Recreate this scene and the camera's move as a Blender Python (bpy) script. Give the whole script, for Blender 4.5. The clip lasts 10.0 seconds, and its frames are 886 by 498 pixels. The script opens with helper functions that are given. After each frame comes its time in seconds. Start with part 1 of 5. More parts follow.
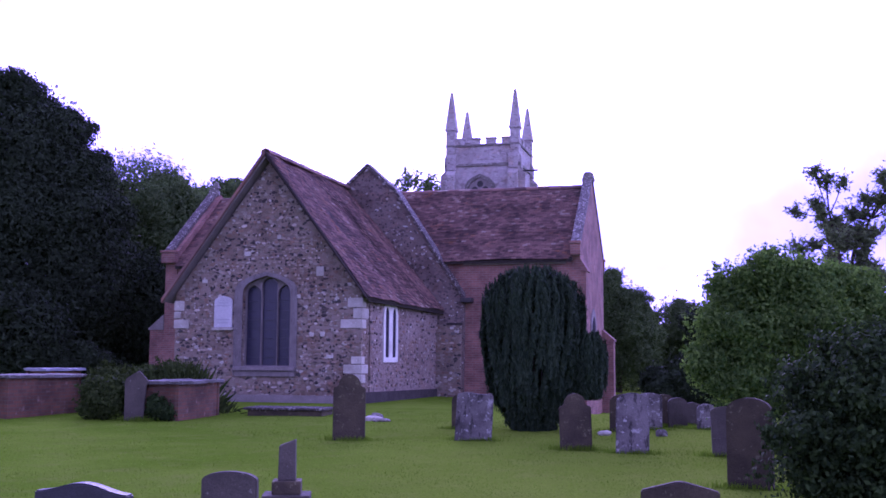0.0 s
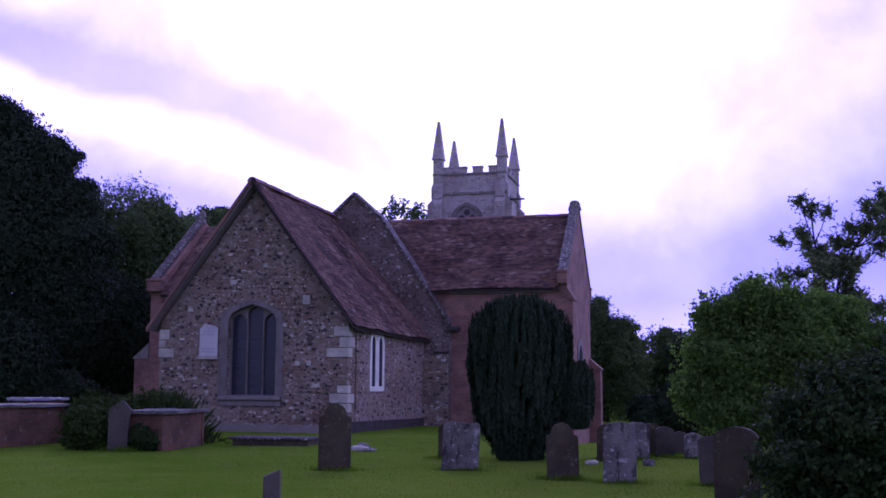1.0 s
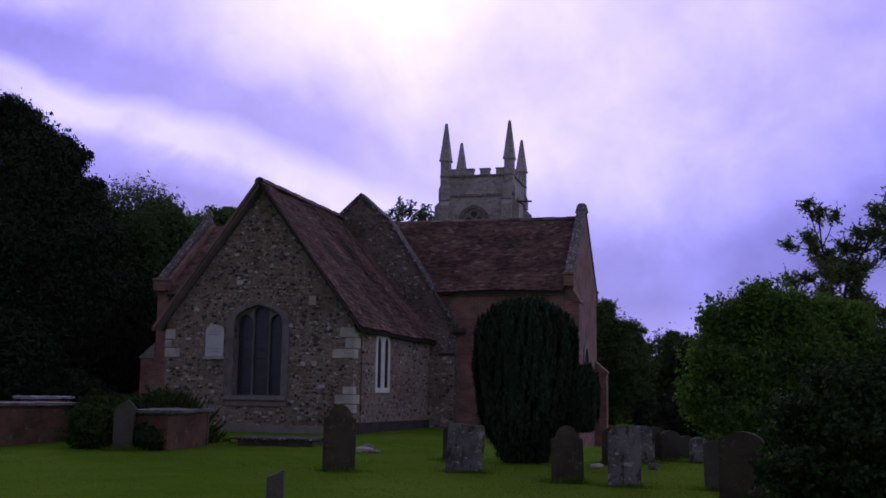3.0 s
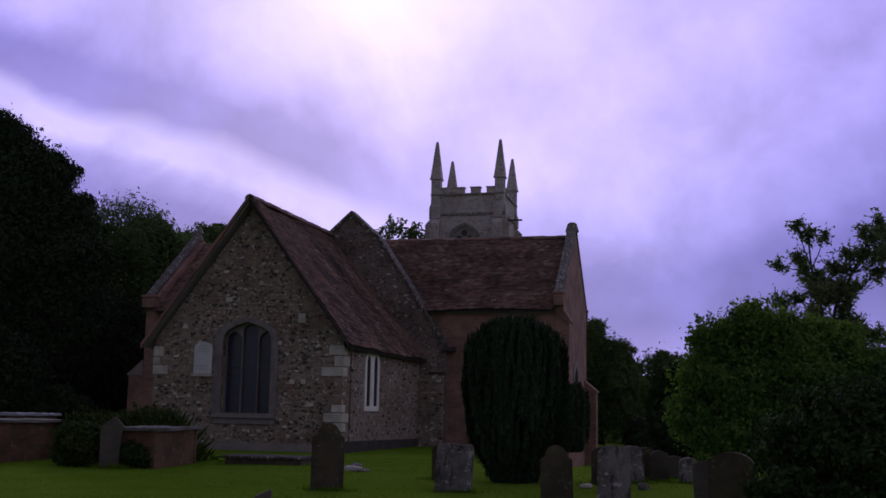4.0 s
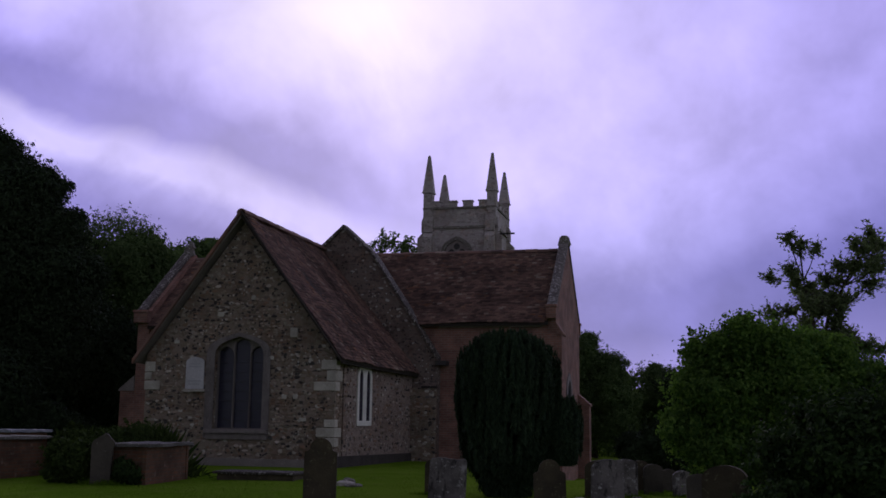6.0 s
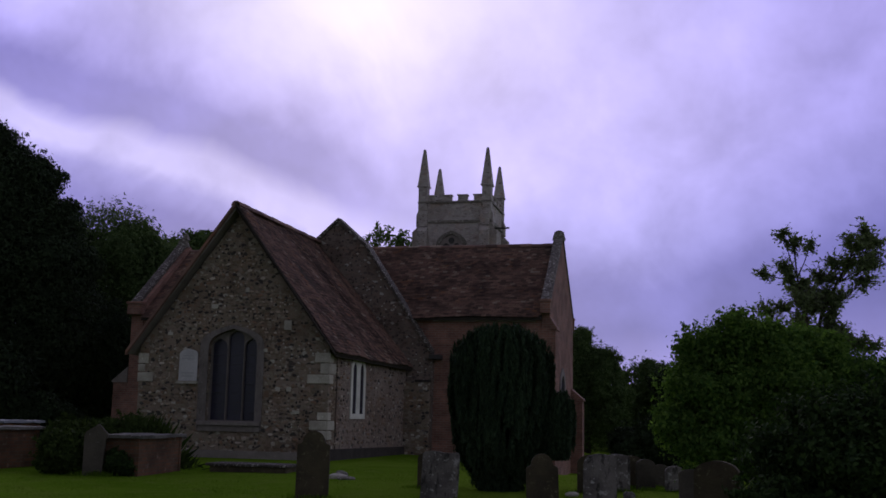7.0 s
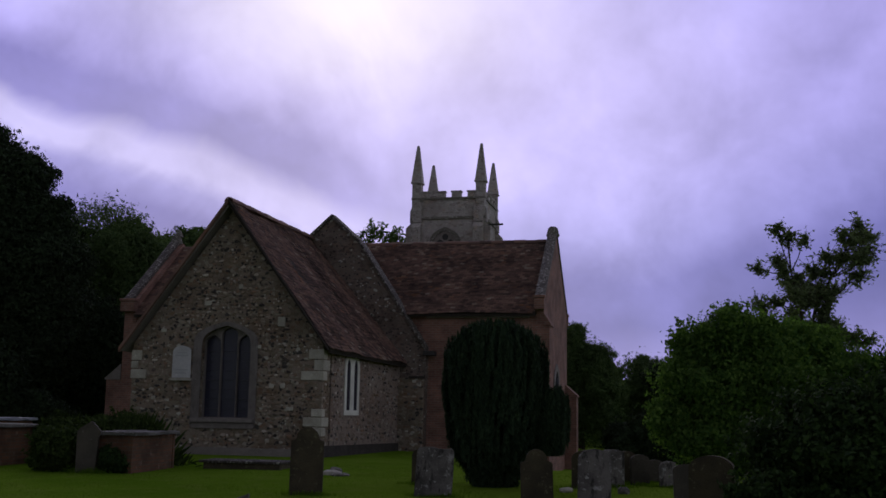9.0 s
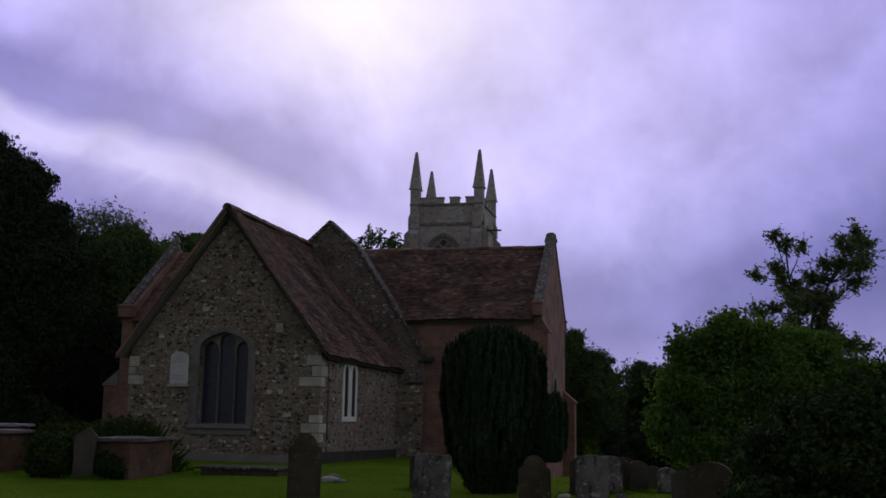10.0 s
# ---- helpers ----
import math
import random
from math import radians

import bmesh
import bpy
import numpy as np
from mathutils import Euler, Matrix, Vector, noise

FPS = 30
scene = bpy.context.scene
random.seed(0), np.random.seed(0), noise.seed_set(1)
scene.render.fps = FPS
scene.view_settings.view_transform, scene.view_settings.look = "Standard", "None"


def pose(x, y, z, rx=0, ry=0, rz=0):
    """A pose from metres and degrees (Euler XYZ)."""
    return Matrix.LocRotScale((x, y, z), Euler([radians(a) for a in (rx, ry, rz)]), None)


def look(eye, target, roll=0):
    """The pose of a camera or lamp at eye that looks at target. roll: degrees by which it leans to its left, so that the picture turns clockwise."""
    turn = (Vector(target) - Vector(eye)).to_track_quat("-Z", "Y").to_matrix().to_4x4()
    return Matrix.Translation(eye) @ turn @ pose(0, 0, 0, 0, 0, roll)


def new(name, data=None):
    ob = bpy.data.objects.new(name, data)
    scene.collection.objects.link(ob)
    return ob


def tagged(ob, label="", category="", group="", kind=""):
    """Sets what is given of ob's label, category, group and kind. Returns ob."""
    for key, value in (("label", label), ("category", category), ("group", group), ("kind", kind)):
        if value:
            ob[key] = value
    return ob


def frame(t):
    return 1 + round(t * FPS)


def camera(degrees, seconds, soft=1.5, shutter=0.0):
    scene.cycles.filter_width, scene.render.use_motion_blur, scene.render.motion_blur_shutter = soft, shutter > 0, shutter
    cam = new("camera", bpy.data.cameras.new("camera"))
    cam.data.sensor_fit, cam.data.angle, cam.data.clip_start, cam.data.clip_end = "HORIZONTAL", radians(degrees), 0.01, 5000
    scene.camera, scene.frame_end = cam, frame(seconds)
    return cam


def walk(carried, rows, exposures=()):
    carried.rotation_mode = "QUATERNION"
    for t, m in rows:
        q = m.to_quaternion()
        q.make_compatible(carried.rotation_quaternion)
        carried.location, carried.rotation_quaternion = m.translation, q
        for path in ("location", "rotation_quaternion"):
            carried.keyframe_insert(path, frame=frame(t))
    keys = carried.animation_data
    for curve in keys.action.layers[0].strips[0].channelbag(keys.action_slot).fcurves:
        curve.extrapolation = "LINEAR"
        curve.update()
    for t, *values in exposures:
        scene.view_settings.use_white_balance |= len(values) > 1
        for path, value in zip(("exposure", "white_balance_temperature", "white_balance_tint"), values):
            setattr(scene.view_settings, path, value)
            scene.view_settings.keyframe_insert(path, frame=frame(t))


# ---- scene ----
cam = camera(46.0, 10.0, soft=1.6)
PATH = [
    (0.0, pose(12.318, -26.616, 1.274, 95.879, -0.312, 15.220)),
    (0.5, pose(12.323, -26.599, 1.275, 96.891, -0.175, 14.514)),
    (1.0, pose(12.319, -26.589, 1.276, 97.450, -0.257, 14.506)),
    (1.5, pose(12.334, -26.583, 1.270, 97.514, -0.306, 14.698)),
    (2.0, pose(12.335, -26.577, 1.266, 97.406, -0.576, 14.946)),
    (2.2, pose(12.334, -26.575, 1.269, 97.329, -0.366, 15.002)),
    (3.3, pose(12.327, -26.562, 1.281, 97.918, -1.152, 14.472)),
    (3.5, pose(12.325, -26.559, 1.283, 98.349, -1.330, 14.154)),
    (4.0, pose(12.324, -26.544, 1.282, 98.554, -1.024, 14.254)),
    (4.5, pose(12.331, -26.532, 1.281, 98.150, -0.377, 14.245)),
    (5.0, pose(12.334, -26.531, 1.284, 98.874, -0.564, 13.917)),
    (5.5, pose(12.328, -26.520, 1.292, 99.178, -0.594, 13.851)),
    (5.7, pose(12.328, -26.518, 1.291, 99.311, -0.688, 13.892)),
    (6.8, pose(12.327, -26.512, 1.283, 99.189, -0.956, 13.655)),
    (7.0, pose(12.327, -26.511, 1.282, 98.993, -1.151, 13.526)),
    (7.5, pose(12.321, -26.495, 1.281, 98.751, -0.919, 13.474)),
    (8.0, pose(12.321, -26.484, 1.278, 98.636, -0.854, 12.891)),
    (8.5, pose(12.310, -26.479, 1.274, 98.469, -0.897, 12.990)),
    (9.0, pose(12.316, -26.469, 1.268, 98.823, -0.983, 13.205)),
    (9.5, pose(12.321, -26.470, 1.266, 99.041, -1.162, 13.136)),
    (10.0, pose(12.319, -26.464, 1.268, 99.155, -0.996, 13.103)),
]
EXPOSURE = [(0.0, 2.24, 5050, 76), (0.5, 1.75, 5050, 67), (1.0, 1.3, 5080, 58), (1.5, 0.96, 5150, 50), (2.0, 0.70, 5300, 40), (3.5, 0.2, 6250, 22), (4.0, 0.12, 6400, 21),
            (4.5, 0.12, 6400, 21), (5.0, 0.09, 6450, 19), (5.5, 0.07, 6500, 16), (7.0, 0.07, 6650, 9), (8.0, 0.06, 6750, 6), (10.0, 0.06, 6900, 3)]
walk(cam, PATH, EXPOSURE)

# ---- sky and sun: a cloudy evening, the glow low behind the tower ----
SUN_AZ, SUN_EL = radians(-18), radians(21)
world = bpy.data.worlds.new("sky")
scene.world = world
world.use_nodes = True


class Net:
    """Short calls for building node trees."""

    def __init__(self, tree):
        self.tree = tree
        tree.nodes.clear()

    def node(self, kind):
        return self.tree.nodes.new(kind)

    def link(self, a, b):
        self.tree.links.new(a, b)

    def put(self, socket, value):
        if isinstance(value, bpy.types.NodeSocket):
            self.link(value, socket)
        else:
            socket.default_value = value

    def math(self, op, a, b=0.0, c=0.0):
        n = self.node("ShaderNodeMath")
        n.operation = op
        for s, v in zip(n.inputs, (a, b, c)):
            self.put(s, v)
        return n.outputs[0]

    def noise(self, vector, scale, detail=4.0, rough=0.55, distortion=0.0):
        n = self.node("ShaderNodeTexNoise")
        if vector is not None:
            self.link(vector, n.inputs["Vector"])
        for k, v in (("Scale", scale), ("Detail", detail), ("Roughness", rough), ("Distortion", distortion)):
            n.inputs[k].default_value = v
        return n.outputs["Fac"]

    def ramp(self, fac, stops, mode="LINEAR"):
        n = self.node("ShaderNodeValToRGB")
        n.color_ramp.interpolation = mode
        el = n.color_ramp.elements
        while len(el) < len(stops):
            el.new(0.5)
        for e, (p, c) in zip(el, stops):
            e.position = p
            e.color = (*c, 1) if isinstance(c, tuple) else (c, c, c, 1)
        self.put(n.inputs[0], fac)
        return n.outputs[0]

    def mix(self, fac, a, b, mode="MIX"):
        n = self.node("ShaderNodeMix")
        n.data_type, n.blend_type = "RGBA", mode
        self.put(n.inputs[0], fac)
        for s, v in ((n.inputs[6], a), (n.inputs[7], b)):
            self.put(s, (*v, 1) if isinstance(v, tuple) else v)
        return n.outputs[2]

    def span(self, value, a, b, lo=0.0, hi=1.0):
        n = self.node("ShaderNodeMapRange")
        n.interpolation_type = "SMOOTHSTEP"
        for s, v in zip(n.inputs, (value, a, b, lo, hi)):
            self.put(s, v)
        return n.outputs[0]


def build_sky():
    w = Net(world.node_tree)
    direction = w.node("ShaderNodeTexCoord").outputs["Generated"]
    split = w.node("ShaderNodeSeparateXYZ")
    w.link(direction, split.inputs[0])
    x, y, z = split.outputs
    az = w.math("MULTIPLY", w.math("ARCTAN2", x, y), 57.3)
    el = w.math("MULTIPLY", w.math("ARCSINE", z), 57.3)
    puff = w.math("SUBTRACT", w.noise(direction, 5.0, 5, 0.55, 0.4), 0.5)
    wisp = w.math("SUBTRACT", w.noise(direction, 12.0, 4, 0.55, 0.15), 0.5)
    bend = w.math("ADD", w.math("MULTIPLY", puff, 4.6), w.math("MULTIPLY", wisp, 1.7))
    # cloud bank that slants down towards the glow
    slant = w.math("ADD", w.math("ADD", el, w.math("MULTIPLY", w.math("ADD", az, 27.0), 0.26)), bend)
    bank = w.ramp(w.math("DIVIDE", slant, 40.0), [
        (0.10, (0.27, 0.25, 0.60)), (0.225, (0.22, 0.20, 0.56)), (0.262, (0.36, 0.33, 0.76)), (0.288, (0.58, 0.53, 0.97)), (0.313, (0.56, 0.51, 0.94)),
        (0.345, (0.25, 0.225, 0.60)), (0.385, (0.235, 0.21, 0.60)), (0.435, (0.40, 0.355, 0.84)), (0.50, (0.50, 0.45, 0.93)), (1.0, (0.50, 0.47, 0.88))])
    lean = w.math("MULTIPLY", w.math("MAXIMUM", w.math("ADD", az, 5.0), 0.0), 0.22)
    level = w.math("SUBTRACT", w.math("ADD", el, w.math("MULTIPLY", bend, 0.9)), lean)
    veil = w.ramp(w.math("DIVIDE", level, 40.0), [
        (0.03, (0.30, 0.28, 0.66)), (0.11, (0.19, 0.185, 0.50)), (0.17, (0.215, 0.205, 0.55)), (0.235, (0.37, 0.345, 0.78)), (0.32, (0.50, 0.45, 0.95)), (0.45, (0.54, 0.48, 0.98)), (1.0, (0.48, 0.45, 0.88))])
    veil = w.mix(1.0, veil, w.ramp(w.span(w.math("ADD", az, w.math("MULTIPLY", puff, 8.0)), -4.0, 10.0), [(0.0, 1.0), (1.0, (0.72, 0.72, 0.81))]), "MULTIPLY")
    side = w.span(w.math("ADD", az, w.math("MULTIPLY", puff, 10.0)), -22.5, -11.5)
    clouds = w.mix(side, bank, veil)
    clouds = w.mix(1.0, clouds, w.ramp(w.math("ADD", w.math("MULTIPLY", w.math("ADD", wisp, w.math("MULTIPLY", puff, 0.8)), 0.8), 0.5), [(0.2, 0.72), (0.8, 1.3)]), "MULTIPLY")
    # the glow of the hidden sun, and plain grey cloud away from it
    toward = w.node("ShaderNodeVectorMath")
    toward.operation = "DOT_PRODUCT"
    w.link(direction, toward.inputs[0])
    toward.inputs[1].default_value = (math.sin(SUN_AZ) * math.cos(SUN_EL), math.cos(SUN_AZ) * math.cos(SUN_EL), math.sin(SUN_EL))
    near = toward.outputs["Value"]
    across = w.math("DIVIDE", w.math("ADD", az, 18.3), 8.0)
    rise = w.math("DIVIDE", w.math("SUBTRACT", w.math("ADD", el, bend), 21.5), 3.8)
    fall = w.math("ADD", w.math("MULTIPLY", across, across), w.math("MULTIPLY", rise, rise))
    glow = w.math("MULTIPLY", w.math("EXPONENT", w.math("MULTIPLY", fall, -1.0)), w.math("ADD", 0.78, w.math("MULTIPLY", puff, 1.0)))
    halo = w.math("MULTIPLY", w.math("POWER", w.math("MAXIMUM", near, 0.0), 40.0), 0.22)
    clouds = w.mix(halo, clouds, (0.85, 0.77, 1.0))
    clouds = w.mix(w.math("MINIMUM", w.math("MAXIMUM", glow, 0.0), 1.0), clouds, (1.06, 0.97, 1.10))
    grey = w.ramp(w.math("ADD", puff, 0.5), [(0.2, (0.29, 0.30, 0.41)), (0.8, (0.47, 0.48, 0.63))])
    grey = w.mix(1.0, grey, w.ramp(w.math("ADD", w.math("MULTIPLY", near, 0.5), 0.5), [(0.0, 0.56), (0.6, 0.7), (0.9, 1.0)]), "MULTIPLY")
    grey = w.mix(1.0, grey, w.ramp(z, [(0.0, 1.12), (0.35, 0.85), (1.0, 0.5)]), "MULTIPLY")
    # the northern sky is the clearer side
    grey = w.mix(1.0, grey, w.ramp(w.math("ADD", w.math("MULTIPLY", x, 0.5), 0.5), [(0.0, 0.62), (0.5, 0.95), (1.0, 1.6)]), "MULTIPLY")
    clouds = w.mix(w.span(near, 0.62, 0.86), grey, clouds)
    sky = w.node("ShaderNodeTexSky")
    sky.sky_type, sky.sun_disc, sky.sun_elevation, sky.sun_rotation = "NISHITA", False, SUN_EL, SUN_AZ
    clear = w.mix(1.0, sky.outputs[0], (0.04, 0.04, 0.04), "MULTIPLY")
    back = w.node("ShaderNodeBackground")
    w.link(w.mix(0.94, clear, clouds), back.inputs[0])
    back.inputs[1].default_value = 1.07
    w.link(back.outputs[0], w.node("ShaderNodeOutputWorld").inputs[0])


build_sky()
sun_data = bpy.data.lights.new("sun", "SUN")
sun_data.energy, sun_data.angle, sun_data.color = 0.5, radians(25), (1.0, 0.95, 0.88)
sun = new("sun", sun_data)
sun.matrix_world = look((math.sin(SUN_AZ) * 50, math.cos(SUN_AZ) * 50, math.tan(SUN_EL) * 50), (0, 0, 0))

# ---- materials ----


def material(name, build, rough=0.9, spec=0.3):
    m = bpy.data.materials.new(name)
    m.use_nodes = True
    n = Net(m.node_tree)
    bsdf = n.node("ShaderNodeBsdfPrincipled")
    n.link(bsdf.outputs[0], n.node("ShaderNodeOutputMaterial").inputs[0])
    bsdf.inputs["Roughness"].default_value = rough
    bsdf.inputs["Specular IOR Level"].default_value = spec
    co = n.node("ShaderNodeTexCoord").outputs["Object"]
    build(n, bsdf, co)
    return m


def bump(n, bsdf, height, strength=0.5, distance=0.02):
    b = n.node("ShaderNodeBump")
    b.inputs["Strength"].default_value, b.inputs["Distance"].default_value = strength, distance
    n.link(height, b.inputs["Height"])
    n.link(b.outputs[0], bsdf.inputs["Normal"])


def cells(n, vector, scale, feature="F1", random_=1.0):
    v = n.node("ShaderNodeTexVoronoi")
    v.feature = feature
    n.link(vector, v.inputs["Vector"])
    v.inputs["Scale"].default_value = scale
    v.inputs["Randomness"].default_value = random_
    return v


def rubble(stops, mortar, scale, stain):
    """Coursed rubble: uneven stones of several colours in wide mortar."""

    def build(n, bsdf, co):
        stretch = n.node("ShaderNodeMapping")
        stretch.inputs["Scale"].default_value = (1.0, 1.0, 1.55)
        n.link(co, stretch.inputs[0])
        wob = n.node("ShaderNodeVectorMath")
        wob.operation = "MULTIPLY_ADD"
        noisy = n.node("ShaderNodeTexNoise")
        noisy.inputs["Scale"].default_value = 5.0
        n.link(co, noisy.inputs["Vector"])
        n.link(noisy.outputs["Color"], wob.inputs[0])
        wob.inputs[1].default_value = (0.09, 0.09, 0.09)
        n.link(stretch.outputs[0], wob.inputs[2])
        v = cells(n, wob.outputs[0], scale)
        edge = cells(n, wob.outputs[0], scale, "DISTANCE_TO_EDGE").outputs["Distance"]
        tone = n.node("ShaderNodeSeparateColor")
        n.link(v.outputs["Color"], tone.inputs[0])
        stone = n.ramp(tone.outputs[0], stops, "CONSTANT")
        stone = n.mix(0.5, stone, n.ramp(n.noise(co, 60.0, 3), [(0.3, 0.4), (0.7, 1.25)]), "MULTIPLY")
        body = n.span(edge, 0.02, 0.11)
        keep = n.math("MULTIPLY", body, n.span(tone.outputs[1], 0.18, 0.3))
        col = n.mix(keep, n.mix(n.noise(co, 22.0, 4), tuple(c * 0.75 for c in mortar), tuple(min(1, c * 1.2) for c in mortar)), stone)
        fleck = cells(n, co, 15.0)
        fleck_tone = n.node("ShaderNodeSeparateColor")
        n.link(fleck.outputs["Color"], fleck_tone.inputs[0])
        pale = n.math("MULTIPLY", n.span(fleck_tone.outputs[0], 0.86, 0.90), n.span(fleck.outputs["Distance"], 0.42, 0.30))
        pale = n.math("MULTIPLY", pale, n.span(n.noise(co, 0.9, 3), 0.40, 0.62))
        col = n.mix(pale, col, (0.54, 0.52, 0.48))
        col = n.mix(n.span(n.noise(co, 1.6, 4, 0.6), 0.5, 0.75, 0.0, 0.5), col, n.mix(1.0, col, (1.05, 0.80, 0.60), "MULTIPLY"))
        # small holes have no depth here; their shade is painted as dark spots
        hole_shade = n.math("MULTIPLY", n.span(fleck_tone.outputs[1], 0.93, 0.95), n.span(fleck.outputs["Distance"], 0.5, 0.35))
        col = n.mix(hole_shade, col, (0.05, 0.042, 0.04))
        col = n.mix(n.span(n.noise(co, 0.75, 5, 0.6), 0.42, 0.68, 0.0, 0.75), col, n.mix(1.0, col, stain, "MULTIPLY"))
        n.link(col, bsdf.inputs["Base Color"])
        bump(n, bsdf, n.math("ADD", n.math("MULTIPLY", keep, 1.0), n.math("MULTIPLY", n.noise(co, 35.0, 3), 0.5)), 0.8, 0.035)

    return build


FLINT = material("flint_rubble", rubble([(0.0, (0.07, 0.065, 0.06)), (0.14, (0.20, 0.17, 0.13)), (0.30, (0.27, 0.23, 0.175)), (0.52, (0.23, 0.18, 0.13)),
                                         (0.70, (0.34, 0.30, 0.245)), (0.84, (0.24, 0.165, 0.115)), (0.93, (0.48, 0.45, 0.39))], (0.25, 0.198, 0.16), 8.0, (0.57, 0.50, 0.47)))
TOWER = material("tower_rubble", rubble([(0.0, (0.36, 0.315, 0.31)), (0.15, (0.46, 0.405, 0.40)), (0.5, (0.52, 0.465, 0.455)), (0.8, (0.43, 0.375, 0.37)), (0.93, (0.55, 0.51, 0.48))],
                                        (0.43, 0.40, 0.385), 5.5, (0.72, 0.70, 0.66)))


def stone_build(base, dark, lichen, patch=0.62, streak=0.0):
    def build(n, bsdf, co):
        info = n.node("ShaderNodeObjectInfo").outputs["Random"]
        moved = n.node("ShaderNodeVectorMath")
        moved.operation = "MULTIPLY_ADD"
        n.link(info, moved.inputs[0])
        moved.inputs[1].default_value = (37.0, 17.0, 23.0)
        n.link(co, moved.inputs[2])
        p = moved.outputs[0]
        col = n.mix(n.span(n.noise(p, 2.3, 5, 0.6), 0.32, 0.7), base, dark)
        col = n.mix(n.span(n.noise(p, 13.0, 4, 0.65), patch, patch + 0.06, 0.0, 0.85), col, lichen)
        if streak:
            drawn = n.node("ShaderNodeMapping")
            drawn.inputs["Scale"].default_value = (1.0, 1.0, 0.3)
            n.link(p, drawn.inputs[0])
            col = n.mix(n.span(n.noise(drawn.outputs[0], 11.0, 5, 0.7), 0.52, 0.62, 0.0, streak), col, tuple(c * 0.3 for c in dark))
            col = n.mix(n.span(n.noise(p, 5.0, 5, 0.7), 0.57, 0.66, 0.0, streak), col, lichen)
        col = n.mix(0.5, col, n.ramp(n.noise(p, 70.0, 3), [(0.25, 0.5), (0.75, 1.3)]), "MULTIPLY")
        col = n.mix(1.0, col, n.ramp(info, [(0.0, 0.8), (1.0, 1.15)]), "MULTIPLY")
        n.link(col, bsdf.inputs["Base Color"])
        bump(n, bsdf, n.math("ADD", n.noise(p, 30.0, 5, 0.65), n.math("MULTIPLY", n.noise(p, 6.0, 3), 1.5)), 0.5, 0.02)

    return build


LIMESTONE = material("dressed_limestone", stone_build((0.50, 0.47, 0.41), (0.36, 0.33, 0.28), (0.62, 0.60, 0.54)))
LICHEN_COPING = material("white_lichened_coping", stone_build((0.19, 0.165, 0.155), (0.11, 0.095, 0.09), (0.56, 0.53, 0.51), 0.565, 0.6))
COPING = material("lichened_coping", stone_build((0.19, 0.17, 0.15), (0.12, 0.11, 0.095), (0.50, 0.49, 0.46), 0.56))
WHITE_STONE = material("pale_window_stone", stone_build((0.68, 0.66, 0.62), (0.56, 0.54, 0.50), (0.74, 0.72, 0.68)))
TABLET = material("pale_tablet", stone_build((0.50, 0.49, 0.50), (0.40, 0.39, 0.40), (0.58, 0.57, 0.57)))
RENDER = material("cement_render", stone_build((0.235, 0.205, 0.19), (0.17, 0.15, 0.135), (0.29, 0.27, 0.25)))
STAINED = material("stained_rubble", rubble([(0.0, (0.12, 0.095, 0.085)), (0.2, (0.19, 0.145, 0.125)), (0.5, (0.23, 0.17, 0.145)), (0.8, (0.16, 0.12, 0.105)), (0.92, (0.44, 0.42, 0.39))], (0.185, 0.15, 0.13), 8.0, (0.55, 0.50, 0.48)))
DARK_COPING = material("stained_coping", stone_build((0.09, 0.075, 0.068), (0.055, 0.047, 0.043), (0.42, 0.40, 0.37), 0.57, 0.4))
# stained stone, with the shadow along the wall's foot mixed into its colour
STAIN_AND_SHADE = material("stained_shadowed_plinth", stone_build((0.075, 0.064, 0.06), (0.045, 0.038, 0.036), (0.16, 0.15, 0.14), 0.66))
SMEARED = material("smeared_mortar", rubble([(0.0, (0.10, 0.09, 0.085)), (0.10, (0.265, 0.207, 0.178)), (0.45, (0.30, 0.24, 0.207)), (0.75, (0.245, 0.192, 0.163)), (0.95, (0.42, 0.39, 0.35))], (0.285, 0.228, 0.198), 7.0, (0.64, 0.57, 0.55)))
SURROUND = material("worn_window_stone", stone_build((0.24, 0.21, 0.20), (0.16, 0.14, 0.132), (0.32, 0.30, 0.28), 0.62, 0.35))


def flint_build(n, bsdf, co):
    """Single flints and rubble stones, each of its own colour."""
    mixed = n.math("FRACT", n.math("ADD", n.node("ShaderNodeNewGeometry").outputs["Random Per Island"], n.node("ShaderNodeObjectInfo").outputs["Random"]))
    col = n.ramp(mixed, [(0.0, (0.045, 0.04, 0.04)), (0.17, (0.10, 0.085, 0.075)), (0.28, (0.20, 0.165, 0.13)), (0.46, (0.27, 0.225, 0.175)), (0.62, (0.24, 0.165, 0.12)),
                         (0.72, (0.33, 0.29, 0.24)), (0.90, (0.41, 0.38, 0.335)), (0.97, (0.52, 0.50, 0.455))], "CONSTANT")
    col = n.mix(0.6, col, n.ramp(n.noise(co, 38.0, 4), [(0.25, 0.5), (0.75, 1.25)]), "MULTIPLY")
    col = n.mix(1.0, col, (1.08, 0.97, 0.93), "MULTIPLY")
    n.link(col, bsdf.inputs["Base Color"])
    bump(n, bsdf, n.noise(co, 50.0, 4), 0.5, 0.012)


